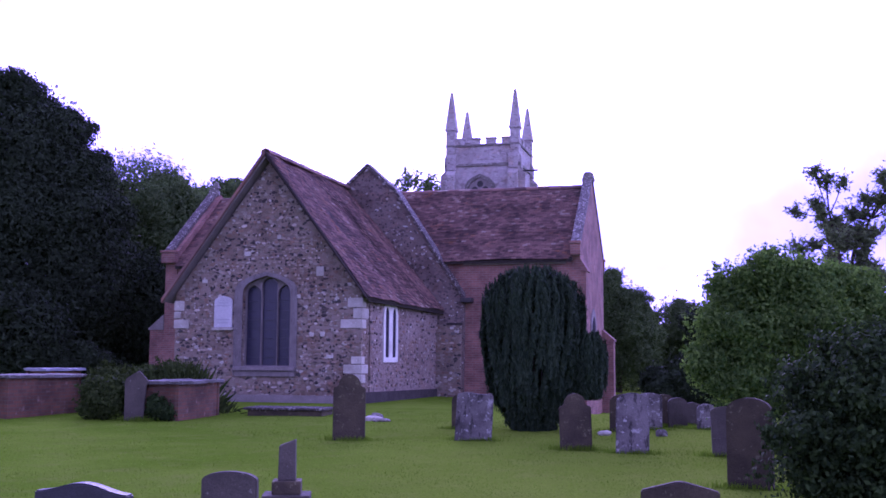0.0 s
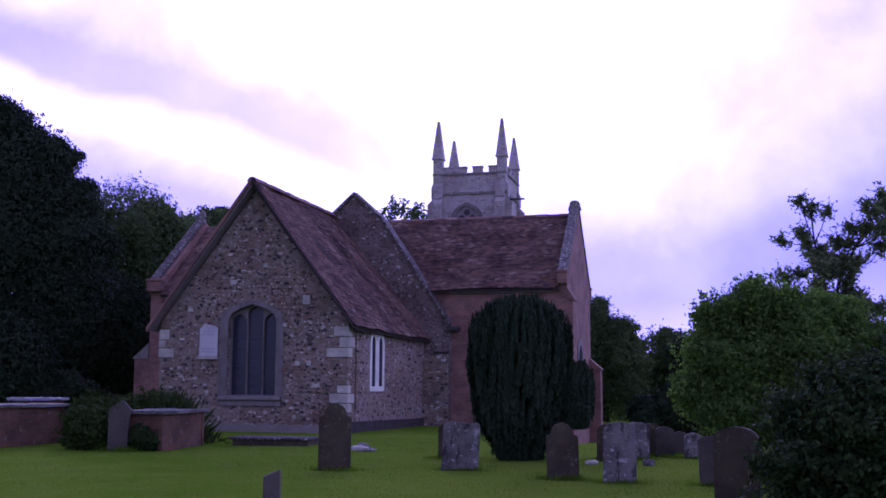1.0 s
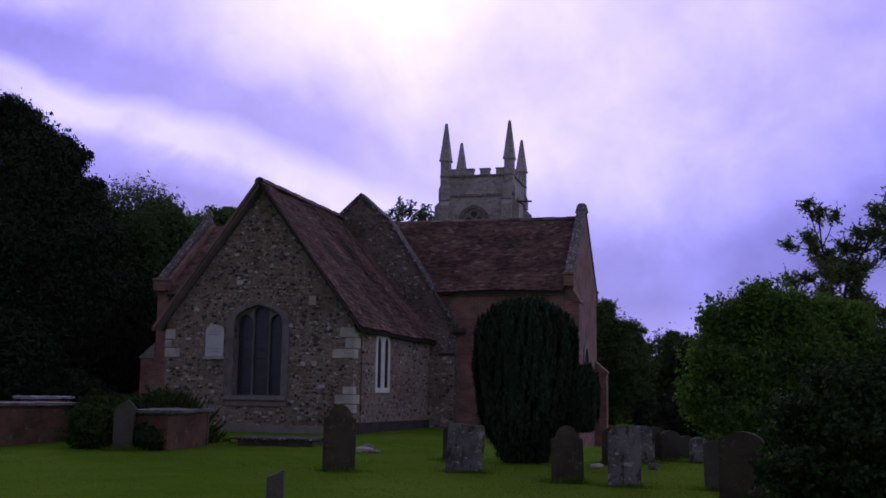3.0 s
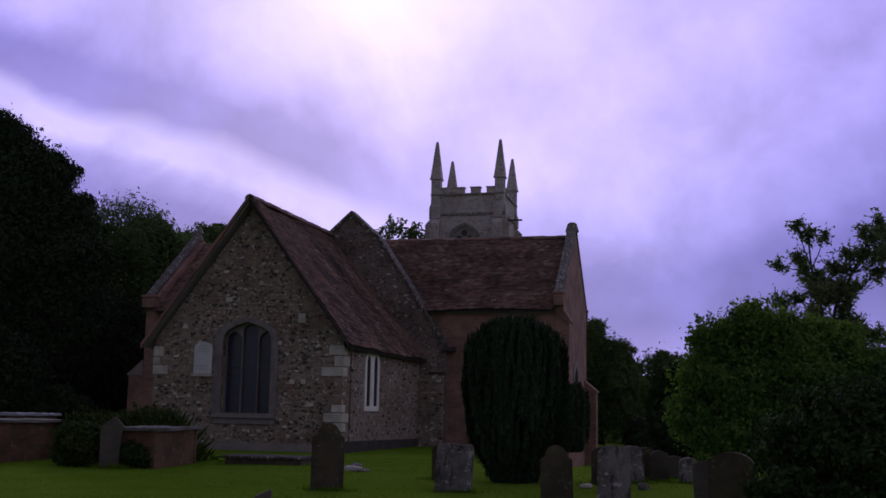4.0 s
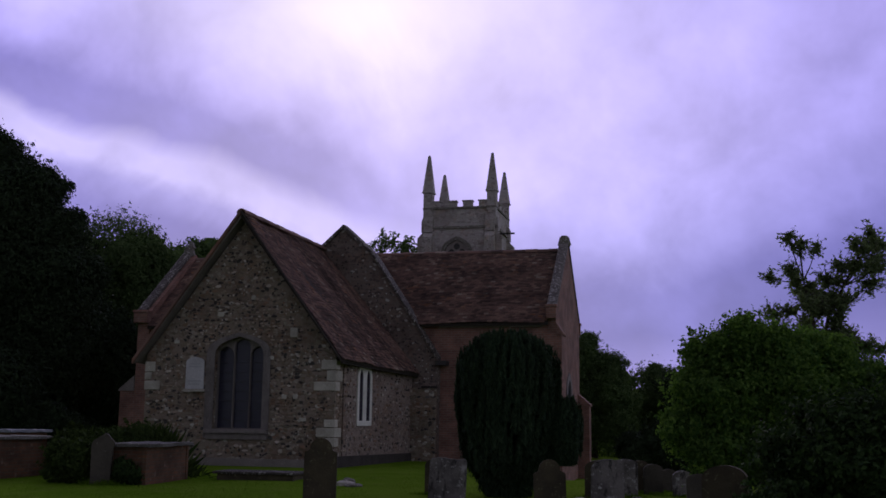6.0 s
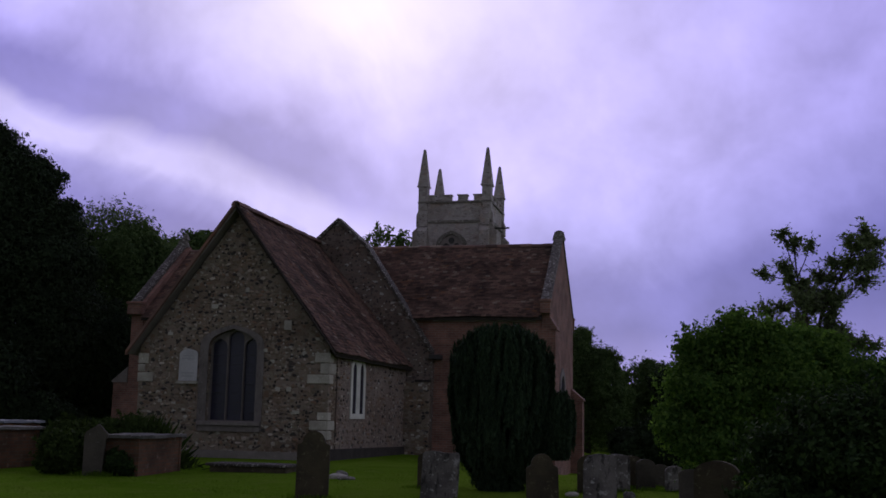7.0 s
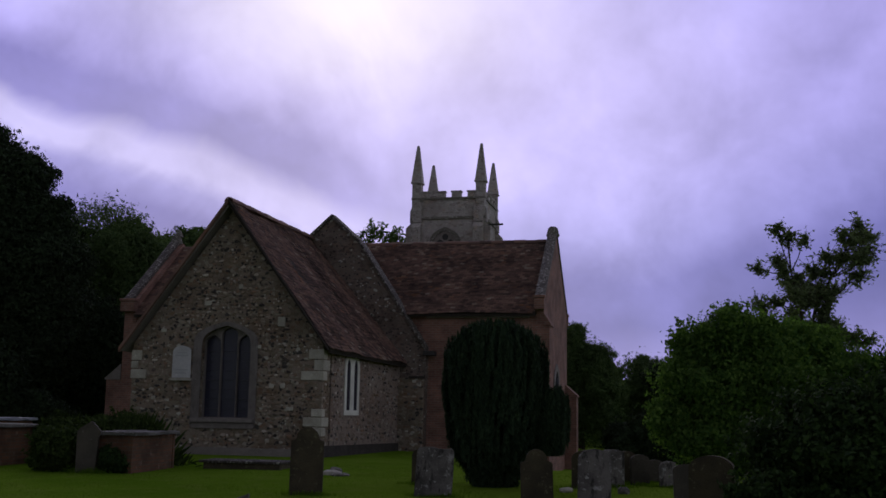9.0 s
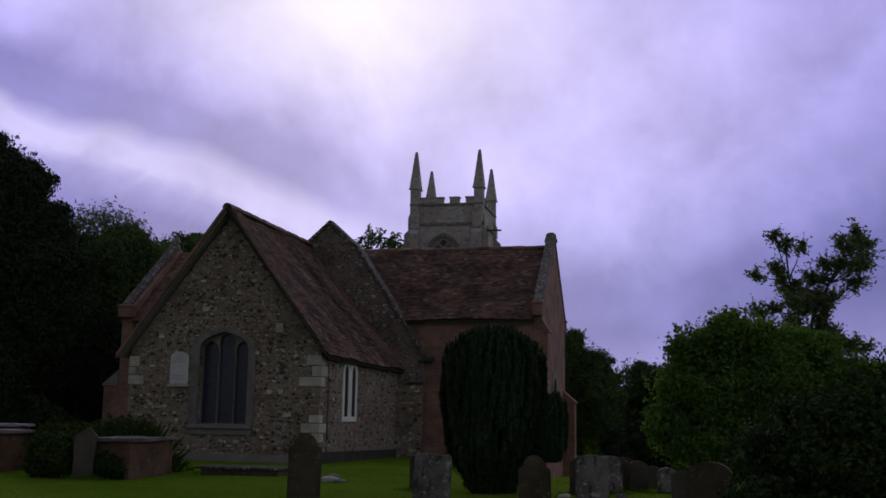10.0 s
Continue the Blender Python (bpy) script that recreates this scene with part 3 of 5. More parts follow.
# great window of the gable
window = thing("window")
window.parent = church
outer = pointed(-0.02, 0.95, 0.72, 2.9, 3.59)
inner_ = pointed(0.0, 0.72, 0.98, 2.88, 3.48)
bm = bmesh.new()
plate(bm, outer, [inner_], (0, -0.025, 0), (1, 0, 0), (0, 0, 1), (0, 0.022, 0))
part("surround", bm, SURROUND, window, "worn grey stone surround")
bm = bmesh.new()
box(bm, (-0.92, -0.14, 0.86), (0.92, 0.3, 0.97), 0.02)
part("sill", bm, MULLION, window, "projecting brown stone sill")
bm = bmesh.new()
box(bm, (-0.90, -0.06, 0.70), (0.90, -0.03, 0.85), 0.01)
part("apron", bm, MULLION, window, "dark stained stone below the sill")
bm = bmesh.new()
heads = [pointed(c, 0.232, 1.0, 2.93 if c else 3.2, 3.24 if c else 3.44) for c in (-0.486, 0.0, 0.486)]
plate(bm, pointed(0.0, 0.735, 0.985, 2.88, 3.49), heads, (0, 0.2, 0), (1, 0, 0), (0, 0, 1), (0, 0.1, 0))
part("mullion", bm, MULLION, window, "stone mullions of three arched lights")
for c in (-0.485, 0.0, 0.485):
    bm = bmesh.new()
    box(bm, (c - 0.23, 0.304, 0.99), (c + 0.23, 0.31, 3.45 if c == 0 else 3.26))
    pane = part("pane", bm, GLASS, window, "dark leaded glass pane")
    pane.visible_shadow = False
    for k in range(7):
        bm = bmesh.new()
        box(bm, (c - 0.2, 0.285, 1.22 + k * 0.26), (c + 0.2, 0.297, 1.228 + k * 0.26))
        part("glazing_bar", bm, IRON, window)

# wall tablet beside the window
tablet = thing("tablet")
tablet.parent = church
bm = bmesh.new()
plate(bm, pointed(-1.29, 0.27, 2.05, 2.72, 2.93, flat=0.5), [], (0, -0.05, 0), (1, 0, 0), (0, 0, 1), (0, 0.047, 0))
part("slab", bm, TABLET, tablet, "pale arched memorial tablet")
bm = bmesh.new()
box(bm, (-1.6, -0.09, 1.97), (-0.98, -0.003, 2.04), 0.01)
part("ledge", bm, LIMESTONE, tablet)
for z, hw in ((2.16, 0.16), (2.25, 0.2), (2.72, 0.15), (2.64, 0.19)):
    bm = bmesh.new()
    box(bm, (-1.29 - hw, -0.053, z), (-1.29 + hw, -0.049, z + 0.03))
    part("inscription", bm, LETTER, tablet)

# paired lancets in the side wall
lancet = thing("window")
lancet.parent = church
bm = bmesh.new()
mid = (LANCET0 + LANCET1) / 2
lw = (LANCET1 - LANCET0) / 2
shape = [(mid - lw, 1.1), (mid + lw, 1.1), (mid + lw, 2.45), (mid + lw * 0.9, 2.66), (mid + lw * 0.5, 2.82), (mid, 2.68), (mid - lw * 0.5, 2.82), (mid - lw * 0.9, 2.66), (mid - lw, 2.45)]
plate(bm, shape, [pointed(mid + s * 0.27, 0.135, 1.24, 2.38, 2.68) for s in (-1, 1)], (W + 0.03, 0, 0), north, (0, 0, 1), (-0.16, 0.01, 0))
part("frame", bm, WHITE_STONE, lancet, "white stone frame of two lancets")
for s in (-1, 1):
    bm = bmesh.new()
    o = Vector((W + 0.012, 0, 0))
    a, b = o + north * (mid + s * 0.27 - 0.15), o + north * (mid + s * 0.27 + 0.15)
    solid(bm, [(a.x, a.y, 1.22), (b.x, b.y, 1.22), (b.x - 0.006, b.y, 1.22), (a.x - 0.006, a.y, 1.22)],
          [(a.x, a.y, 2.7), (b.x, b.y, 2.7), (b.x - 0.006, b.y, 2.7), (a.x - 0.006, a.y, 2.7)])
    pane = part("pane", bm, GLASS, lancet, "narrow dark glass light")
    pane.visible_shadow = False

# squared quoins at the corners and pale blocks let into the rubble
rng = random.Random(4)


def block(lo, hi, mat=LIMESTONE, name="quoin", parent=east_wall):
    b = bmesh.new()
    box(b, lo, hi, 0.018)
    part(name, b, mat, parent)


for x0, x1, z0, z1, y1 in ((2.40, 2.83, 2.58, 2.84, 0.28), (2.56, 2.83, 2.28, 2.56, 0.5), (2.20, 2.83, 2.02, 2.26, 0.3), (2.52, 2.83, 1.06, 1.26, 0.2),
                           (2.30, 2.83, 0.80, 1.04, 0.5), (2.44, 2.83, 0.55, 0.78, 0.28)):
    block((x0, -0.03, z0), (x1, y1, z1))
for x0, x1, z0, z1 in ((-2.83, -2.52, 2.52, 2.80), (-2.83, -2.62, 2.30, 2.50), (-2.83, -2.36, 2.02, 2.27)):
    block((x0, -0.03, z0), (x1, 0.3, z1))
for x, z, w_, h in ((1.58, 3.58, 0.22, 0.26), (1.36, 1.86, 0.13, 0.13), (1.68, 1.86, 0.14, 0.13), (0.95, 2.9, 0.14, 0.1), (-1.9, 3.35, 0.16, 0.1), (-0.6, 4.1, 0.2, 0.13),
                    (0.35, 4.55, 0.12, 0.12), (-2.1, 1.5, 0.13, 0.1), (1.9, 1.25, 0.2, 0.1)):
    block((x - w_ / 2, -0.025, z - h / 2), (x + w_ / 2, 0.1, z + h / 2), LIMESTONE, "stone")

# gable wall between chancel and crossing, with a stone coping that breaks its slope
AX = 0.72
line = [(AX - 3.34, 3.2), (AX - 1.0, 6.72), (AX, 7.62), (AX + 1.0, 6.72), (AX + 3.34, 3.2)]
bm = bmesh.new()
plate(bm, [(AX - 3.34, -0.8), (AX + 3.3, -0.8)] + [(x, z) for x, z in line[::-1]], [], (0, LEN, 0), (1, 0, 0), (0, 0, 1), (0, 0.55, 0))
gable_wall = part("wall", bm, STAINED, church, "high rubble gable wall above the lower roof")
bm = bmesh.new()
rail(bm, [(x, LEN + 0.27, z) for x, z in line], 0.36, -0.02, 0.13, (0, 1, 0))
part("coping", bm, DARK_COPING, gable_wall, "grey lichened stone coping")
bm = bmesh.new()
box(bm, (3.55, LEN - 0.2, 2.28), (4.05, LEN - 0.003, 2.36), 0.015)
part("ledge", bm, DARK_WOOD, gable_wall)

# rubble pier under the foot of the coping
bm = bmesh.new()
box(bm, (3.1, LEN - 0.16, -0.8), (4.03, LEN - 0.003, 2.3), 0.03)
pier = part("buttress", bm, FLINT, church, "low rubble pier at the wall's end")
for k in range(12):
    z, x = rng.uniform(0.1, 2.15), rng.uniform(3.4, 3.9)
    block((x, LEN - 0.175, z), (x + rng.uniform(0.08, 0.16), LEN - 0.02, z + rng.uniform(0.05, 0.10)), rng.choice((LIMESTONE, COPING, RENDER)), "stone", pier)

# stub of gutter at the foot of the coping, and a dark vent in the brick
bm = bmesh.new()
box(bm, (3.98, LEN - 0.12, 3.02), (4.34, LEN + 0.3, 3.17), 0.02)
part("gutter_end", bm, IRON, church, "short dark gutter end")
bm = bmesh.new()
box(bm, (4.52, 6.42, 1.86), (4.74, 6.497, 2.12), 0.02)
part("vent", bm, IRON, church, "small dark wall vent")

# transepts: brick walls, long tiled roof, coped end gables
YE, YW, TE, TR = 6.5, 12.8, 4.45, 7.2
YM = (YE + YW) / 2
XN, XS = 7.83, -6.9
bm = bmesh.new()
box(bm, (AX + 1.6, YE, -1.0), (XN - 0.25, YE + 0.45, TE + 0.1))
part("wall", bm, BRICK, church, "plain red brick transept wall")
bm = bmesh.new()
box(bm, (XS + 0.45, YE, -0.5), (AX - 3.34, YE + 0.45, TE + 0.1))
part("wall", bm, BRICK, church, "plain red brick transept wall")
bm = bmesh.new()
box(bm, (XS + 0.45, YW - 0.45, -1.0), (XN - 0.45, YW, TE + 0.1))
part("wall", bm, BRICK, church, "plain red brick transept wall")
for x0, x1 in ((XS + 0.45, XN - 0.25),):
    bm = bmesh.new()
    slab_quad(bm, (x0, YE - 0.2, TE - 0.07), (x1, YE - 0.2, TE - 0.07), (x1, YM + 0.02, TR + 0.03), (x0, YM + 0.02, TR + 0.03), (0, 0, -0.09))
    part("roof", bm, DARK_WOOD, church, "roof deck under the tiles")
    bm = bmesh.new()
    slab_quad(bm, (x0, YW + 0.2, TE - 0.1), (x1, YW + 0.2, TE - 0.1), (x1, YM, TR - 0.06), (x0, YM, TR - 0.06), (0, 0, -0.15))
    part("roof", bm, TILE, church, "tiled far slope of the transept roof")
    roof_tiles(church, [((x0, YE - 0.24, TE - 0.1), (x1, YE - 0.24, TE - 0.1), (x0, YM, TR), (x1, YM, TR))], "mottled red and brown clay roof tiles", 9)
    ridge_line((x0, YM, TR - 0.02), (x1, YM, TR - 0.02), 0.12, 34, church)
bm = bmesh.new()
box(bm, (4.0, YE - 0.09, TE - 0.2), (XN - 0.45, YE - 0.003, TE - 0.12), 0.01)
part("eaves_course", bm, RENDER, church, "thin projecting eaves course")


def end_gable(x0, x1, parent, stone=COPING, inset=0.0):
    """A coped brick end wall in the plane across x."""
    b = bmesh.new()
    shape = [(YE - 0.05, -1.2), (YW, -1.2), (YW, 4.9), (YM, 7.42), (YE - 0.05, 4.9)]
    plate(b, shape, [], (x0, 0, 0), (0, 1, 0), (0, 0, 1), (x1 - x0, 0, 0))
    w = part("wall", b, BRICK, parent, "red brick end gable")
    b = bmesh.new()
    xm = (x0 + x1 - inset) / 2
    rail(b, [(xm, YE - 0.12, 4.86), (xm, YM - 0.1, 7.42), (xm, YM + 0.1, 7.42), (xm, YW + 0.1, 4.86)], (x1 - x0 - inset) / 2 + 0.03, -0.03, 0.14, (1, 0, 0))
    part("coping", b, stone, w, "white-lichened stone coping")
    for y0, y1 in ((YE - 0.32, YE - 0.053), (YW + 0.003, YW + 0.25)):
        b = bmesh.new()
        box(b, (x0 - 0.04, y0, 4.5), (x1 + 0.04, y1, 4.86), 0.02)
        box(b, (x0 - 0.07, y0 - 0.04, 4.863), (x1 + 0.07, y1, 4.95), 0.02)
        part("kneeler", b, BRICK, w, "corbelled brick kneeler")
    b = bmesh.new()
    bmesh.ops.create_cone(b, cap_ends=True, segments=10, radius1=0.26, radius2=0.16, depth=0.36, matrix=Matrix.Translation((xm, YM, 7.56)))
    bmesh.ops.bevel(b, geom=b.edges[:], offset=0.04, segments=2, affect="EDGES")
    part("apex_stone", b, COPING, w, "rounded apex stone")
    return w


north_gable = end_gable(XN - 0.25, XN, church, LICHEN_COPING)
south_gable = end_gable(XS, XS + 0.45, church, DARK_COPING, 0.18)
# broken finial on the south gable
bm = bmesh.new()
solid(bm, [(XS + 0.1, YM - 0.12, 7.7), (XS + 0.35, YM - 0.12, 7.7), (XS + 0.35, YM + 0.12, 7.7), (XS + 0.1, YM + 0.12, 7.7)],
      [(XS + 0.18, YM - 0.05, 7.98), (XS + 0.27, YM - 0.05, 7.95), (XS + 0.27, YM + 0.05, 7.94), (XS + 0.18, YM + 0.05, 7.96)])
part("finial", bm, COPING, south_gable, "stump of a stone finial")


def buttress(lo, hi, top, slope_axis, mat, parent, cap):
    """An upright pier whose top slopes back to the wall under a stone weathering."""
    x0, y0, z0 = lo
    x1, y1, z1 = hi
    b = bmesh.new()
    box(b, lo, hi, 0.012)
    pier = part("buttress", b, mat, parent, "stepped brick buttress")
    b = bmesh.new()
    d = 0.04
    if slope_axis == "x+":
        solid(b, [(x0, y0 - d, z1), (x1 + d, y0 - d, z1), (x1 + d, y0 - d, z1 + 0.06), (x0, y0 - d, top)], [(x0, y1 + d, z1), (x1 + d, y1 + d, z1), (x1 + d, y1 + d, z1 + 0.06), (x0, y1 + d, top)])
    elif slope_axis == "x-":
        solid(b, [(x1, y0 - d, z1), (x0 - d, y0 - d, z1), (x0 - d, y0 - d, z1 + 0.06), (x1, y0 - d, top)], [(x1, y1 + d, z1), (x0 - d, y1 + d, z1), (x0 - d, y1 + d, z1 + 0.06), (x1, y1 + d, top)])
    else:
        solid(b, [(x0 - d, y1, z1), (x0 - d, y0 - d, z1), (x0 - d, y0 - d, z1 + 0.06), (x0 - d, y1, top)], [(x1 + d, y1, z1), (x1 + d, y0 - d, z1), (x1 + d, y0 - d, z1 + 0.06), (x1 + d, y1, top)])
    part("weathering", b, cap, pier, "sloping stone weathering")


buttress((XS - 0.55, YE - 0.05, -0.5), (XS - 0.003, YE + 0.6, 2.15), 2.7, "x-", BRICK, church, RENDER)
buttress((XN + 0.003, YW - 0.6, -1.2), (XN + 0.42, YW, 1.85), 2.3, "x+", BRICK, church, BRICK)
buttress((XN + 0.003, YE - 0.05, -1.2), (XN + 0.18, YE + 0.75, 4.0), 4.4, "x+", BRICK, church, BRICK)
buttress((XN - 0.5, YE - 0.5, -1.2), (XN + 0.05, YE - 0.058, 1.9), 2.3, "y-", BRICK, church, COPING)
# pointed window in the north end, seen at a slant
slit = thing("window")
slit.parent = church
bm = bmesh.new()
plate(bm, pointed(9.6, 0.75, 0.6, 2.1, 2.95), [pointed(9.6, 0.5, 0.8, 2.0, 2.7)], (XN + 0.04, 0, 0), (0, 1, 0), (0, 0, 1), (-0.037, 0, 0))
part("surround", bm, SURROUND, slit, "pale pointed stone surround")
bm = bmesh.new()
plate(bm, pointed(9.6, 0.5, 0.8, 2.0, 2.7), [], (XN + 0.008, 0, 0), (0, 1, 0), (0, 0, 1), (-0.004, 0, 0))
part("pane", bm, GLASS, slit, "dark glass")

# nave behind the crossing
bm = bmesh.new()
box(bm, (AX - 3.3, YW, -1.0), (AX - 2.8, 25.5, 3.4))
part("wall", bm, FLINT, church, "flint rubble nave wall")
bm = bmesh.new()
box(bm, (AX + 2.8, YW, -1.0), (AX + 3.3, 25.5, 3.4))
part("wall", bm, FLINT, church, "flint rubble nave wall")
for s in (-1, 1):
    bm = bmesh.new()
    slab_quad(bm, (AX + s * 3.5, LEN + 0.5, 3.0), (AX + s * 3.5, 25.5, 3.0), (AX, 25.5, 6.95), (AX, LEN + 0.5, 6.95), (0, 0, -0.15))
    part("roof", bm, TILE, church, "clay tiled nave roof")

# west tower
TX, TY, H = 0.16, 27.6, 1.9
tower = part("tower", box(bmesh.new(), (TX - H, TY - H, -1.0), (TX + H, TY + H, 12.25)), TOWER, church, "square pale rubble tower")
for z, grow, high in ((11.17, 0.09, 0.12), (12.22, 0.07, 0.1), (7.5, 0.09, 0.12)):
    bm = bmesh.new()
    k = H + grow
    plate(bm, [(-k, -k), (k, -k), (k, k), (-k, k)], [[(-H + 0.003, -H + 0.003), (H - 0.003, -H + 0.003), (H - 0.003, H - 0.003), (-H + 0.003, H - 0.003)]], (TX, TY, z), (1, 0, 0), (0, 1, 0), (0, 0, high))
    part("string_course", bm, COPING, tower, "projecting stone string course")
for side in range(4):
    for i in range(4):
        u = -1.27 + i * 0.85
        a = side * math.pi / 2
        bm = bmesh.new()
        box(bm, (u - 0.25, -H - 0.01, 12.32), (u + 0.25, -H + 0.28, 12.6), 0.01)
        box(bm, (u - 0.29, -H - 0.05, 12.6), (u + 0.29, -H + 0.32, 12.67), 0.015)
        bmesh.ops.transform(bm, matrix=Matrix.Translation((TX, TY, 0)) @ Matrix.Rotation(a, 4, "Z"), verts=bm.verts)
        part("merlon", bm, TOWER, tower)
PIN = 1.71
for sx in (-1, 1):
    for sy in (-1, 1):
        cx, cy = TX + sx * PIN, TY + sy * PIN
        tall = 15.15 if sy < 0 else 14.9
        bm = bmesh.new()
        box(bm, (cx - 0.25, cy - 0.25, 11.3), (cx + 0.25, cy + 0.25, 13.15), 0.06)
        pin = part("pinnacle", bm, TOWER, tower, "tall square stone pinnacle")
        bm = bmesh.new()
        box(bm, (cx - 0.31, cy - 0.31, 13.1), (cx + 0.31, cy + 0.31, 13.2), 0.03)
        b4 = [(cx + x * 0.28, cy + y * 0.28, 13.2) for x, y in ((-1, -1), (1, -1), (1, 1), (-1, 1))]
        t4 = [(cx + x * 0.065, cy + y * 0.065, tall) for x, y in ((-1, -1), (1, -1), (1, 1), (-1, 1))]
        solid(bm, b4, t4)
        bmesh.ops.create_icosphere(bm, subdivisions=1, radius=0.075, matrix=Matrix.Translation((cx, cy, tall)))
        part("spire", bm, TOWER, pin, "tapering spire with a small knob")
        # angle buttresses that widen downwards
        bm = bmesh.new()
        for (dx, dy) in ((sx, 0), (0, sy)):
            for z0, z1, out in ((-1, 6.5, 0.65), (6.5, 11.0, 0.36), (11.0, 11.9, 0.15)):
                px, py = (dx * out, 0) if dx else (0, dy * out)
                bx = sorted((TX + sx * (H - 0.5) if not dx else TX + sx * (H - 0.02), TX + sx * H + px))
                by = sorted((TY + sy * (H - 0.5) if not dy else TY + sy * (H - 0.02), TY + sy * H + py))
                low = [(bx[0], by[0], z0), (bx[1], by[0], z0), (bx[1], by[1], z0), (bx[0], by[1], z0)]
                hi = [(x, y, z1 - 0.3) for x, y, _ in low]
                solid(bm, low, hi)
                tip = [(min(max(x, TX - H), TX + H), min(max(y, TY - H), TY + H), z1) for x, y, _ in low]
                tip = [(x * 0.8 + a * 0.2, y * 0.8 + b * 0.2, z) for (x, y, z), (a, b, _) in zip(tip, low)]
                solid(bm, [(x, y, z + 0.002) for x, y, z in hi], tip)
        part("buttress", bm, TOWER, tower, "stepped angle buttress")
belfry = thing("window")
belfry.parent = tower
fy = TY - H
bm = bmesh.new()
lights = [pointed(s * 0.28, 0.2, 8.6, 9.8, 10.1) for s in (-1, 1)]
circle = [(0.17 * math.cos(a), 10.22 + 0.17 * math.sin(a)) for a in (k * math.pi / 6 for k in range(12))]
plate(bm, pointed(0, 0.62, 8.5, 9.75, 10.55), [*lights, circle], (TX - 0.12, fy - 0.03, 0), (1, 0, 0), (0, 0, 1), (0, 0.026, 0))
part("tracery", bm, MULLION, belfry, "two-light stone tracery")
# dark sheet on the solid wall, coloured as the shade within the opening
bm = bmesh.new()
plate(bm, pointed(0, 0.60, 8.52, 9.75, 10.52), [], (TX - 0.12, fy - 0.003, 0), (1, 0, 0), (0, 0, 1), (0, 0.002, 0))
part("louvre", bm, IRON, belfry, "flat dark sheet for the shade inside the opening")
bm = bmesh.new()
plate(bm, pointed(0, 0.82, 8.5, 9.75, 10.74), [pointed(0, 0.63, 8.52, 9.75, 10.56)], (TX - 0.12, fy - 0.1, 0), (1, 0, 0), (0, 0, 1), (0, 0.098, 0))
part("hood_mould", bm, COPING, belfry, "stone hood mould")
bm = bmesh.new()
bmesh.ops.create_cone(bm, cap_ends=True, segments=8, radius1=0.05, radius2=0.05, depth=1.0, matrix=Matrix.Translation((TX + H + 0.4, TY - 1.2, 10.95)) @ Matrix.Rotation(math.pi / 2, 4, "Y"))
part("spout", bm, IRON, tower, "dark iron waterspout")

# ---- the churchyard ----


def grave_outline(w, h, top):
    """Outline of an upright stone from its foot, by the form of its head."""
    hw = w / 2
    if top == "shoulder":
        s = h - w * 0.42
        arc = [(hw * 0.68 * math.cos(a), s + w * 0.08 + w * 0.34 * math.sin(a)) for a in (math.pi * k / 10 for k in range(11))]
        return [(-hw, -0.3), (hw, -0.3), (hw, s), (hw * 0.8, s + w * 0.03)] + arc + [(-hw * 0.8, s + w * 0.03), (-hw, s)]
    if top == "round":
        s = h - w * 0.3
        return [(-hw, -0.3), (hw, -0.3)] + [(hw * math.cos(a), s + w * 0.3 * math.sin(a)) for a in (math.pi * k / 12 for k in range(13))]
    if top == "low":
        s = h - w * 0.16
        return [(-hw, -0.3), (hw, -0.3)] + [(hw * math.cos(a), s + w * 0.16 * math.sin(a)) for a in (math.pi * k / 12 for k in range(13))]
    if top == "ogee":
        pts = [(-hw, -0.3), (hw, -0.3)]
        for k in range(17):
            x = hw * (1 - k / 8)
            pts.append((x, h - w * 0.095 + w * 0.095 * (0.5 + 0.5 * math.cos(math.pi * x / hw))))
        return pts
    if top == "gable":
        return [(-hw, -0.3), (hw, -0.3), (hw, h - w * 0.12), (hw * 0.12, h - 0.003), (0, h), (-hw * 0.12, h - 0.003), (-hw, h - w * 0.12)]
    if top == "peak":
        return [(-hw * 0.8, -0.3), (hw * 0.8, -0.3), (hw * 0.85, h * 0.7), (hw, h * 0.76), (hw * 0.95, h * 0.82), (hw * 0.3, h * 0.97), (hw * 0.12, h), (-hw * 0.1, h * 0.96), (-hw * 0.85, h * 0.84), (-hw, h * 0.76)]
    rough = random.Random(int(w * 1000))
    return [(-hw, -0.3), (hw, -0.3), (hw * 1.03, h * 0.5), (hw, h * 0.96)] + [(hw * (0.85 - 0.34 * k), h * (0.985 + rough.uniform(-0.025, 0.02))) for k in range(6)] + [(-hw, h * 0.95)]


def gravestone(x, y, w, h, top, mat, label, thick=0.1, lean=0.0, tilt=0.0, turn=0.0):
    b = bmesh.new()
    plate(b, grave_outline(w, h, top), [], (0, -thick / 2, 0), (1, 0, 0), (0, 0, 1), (0, thick, 0))
    sharp = [e for e in b.edges if len(e.link_faces) == 2 and e.calc_face_angle(0) > 0.9]
    bmesh.ops.bevel(b, geom=sharp, offset=0.012, segments=2, affect="EDGES")
    ob = new("gravestone", finish(b, "gravestone", mat))
    ob.matrix_basis = pose(x, y, ground_z(x, y), lean, tilt, turn)
    return tagged(ob, label, "gravestone", "gravestones in the churchyard")


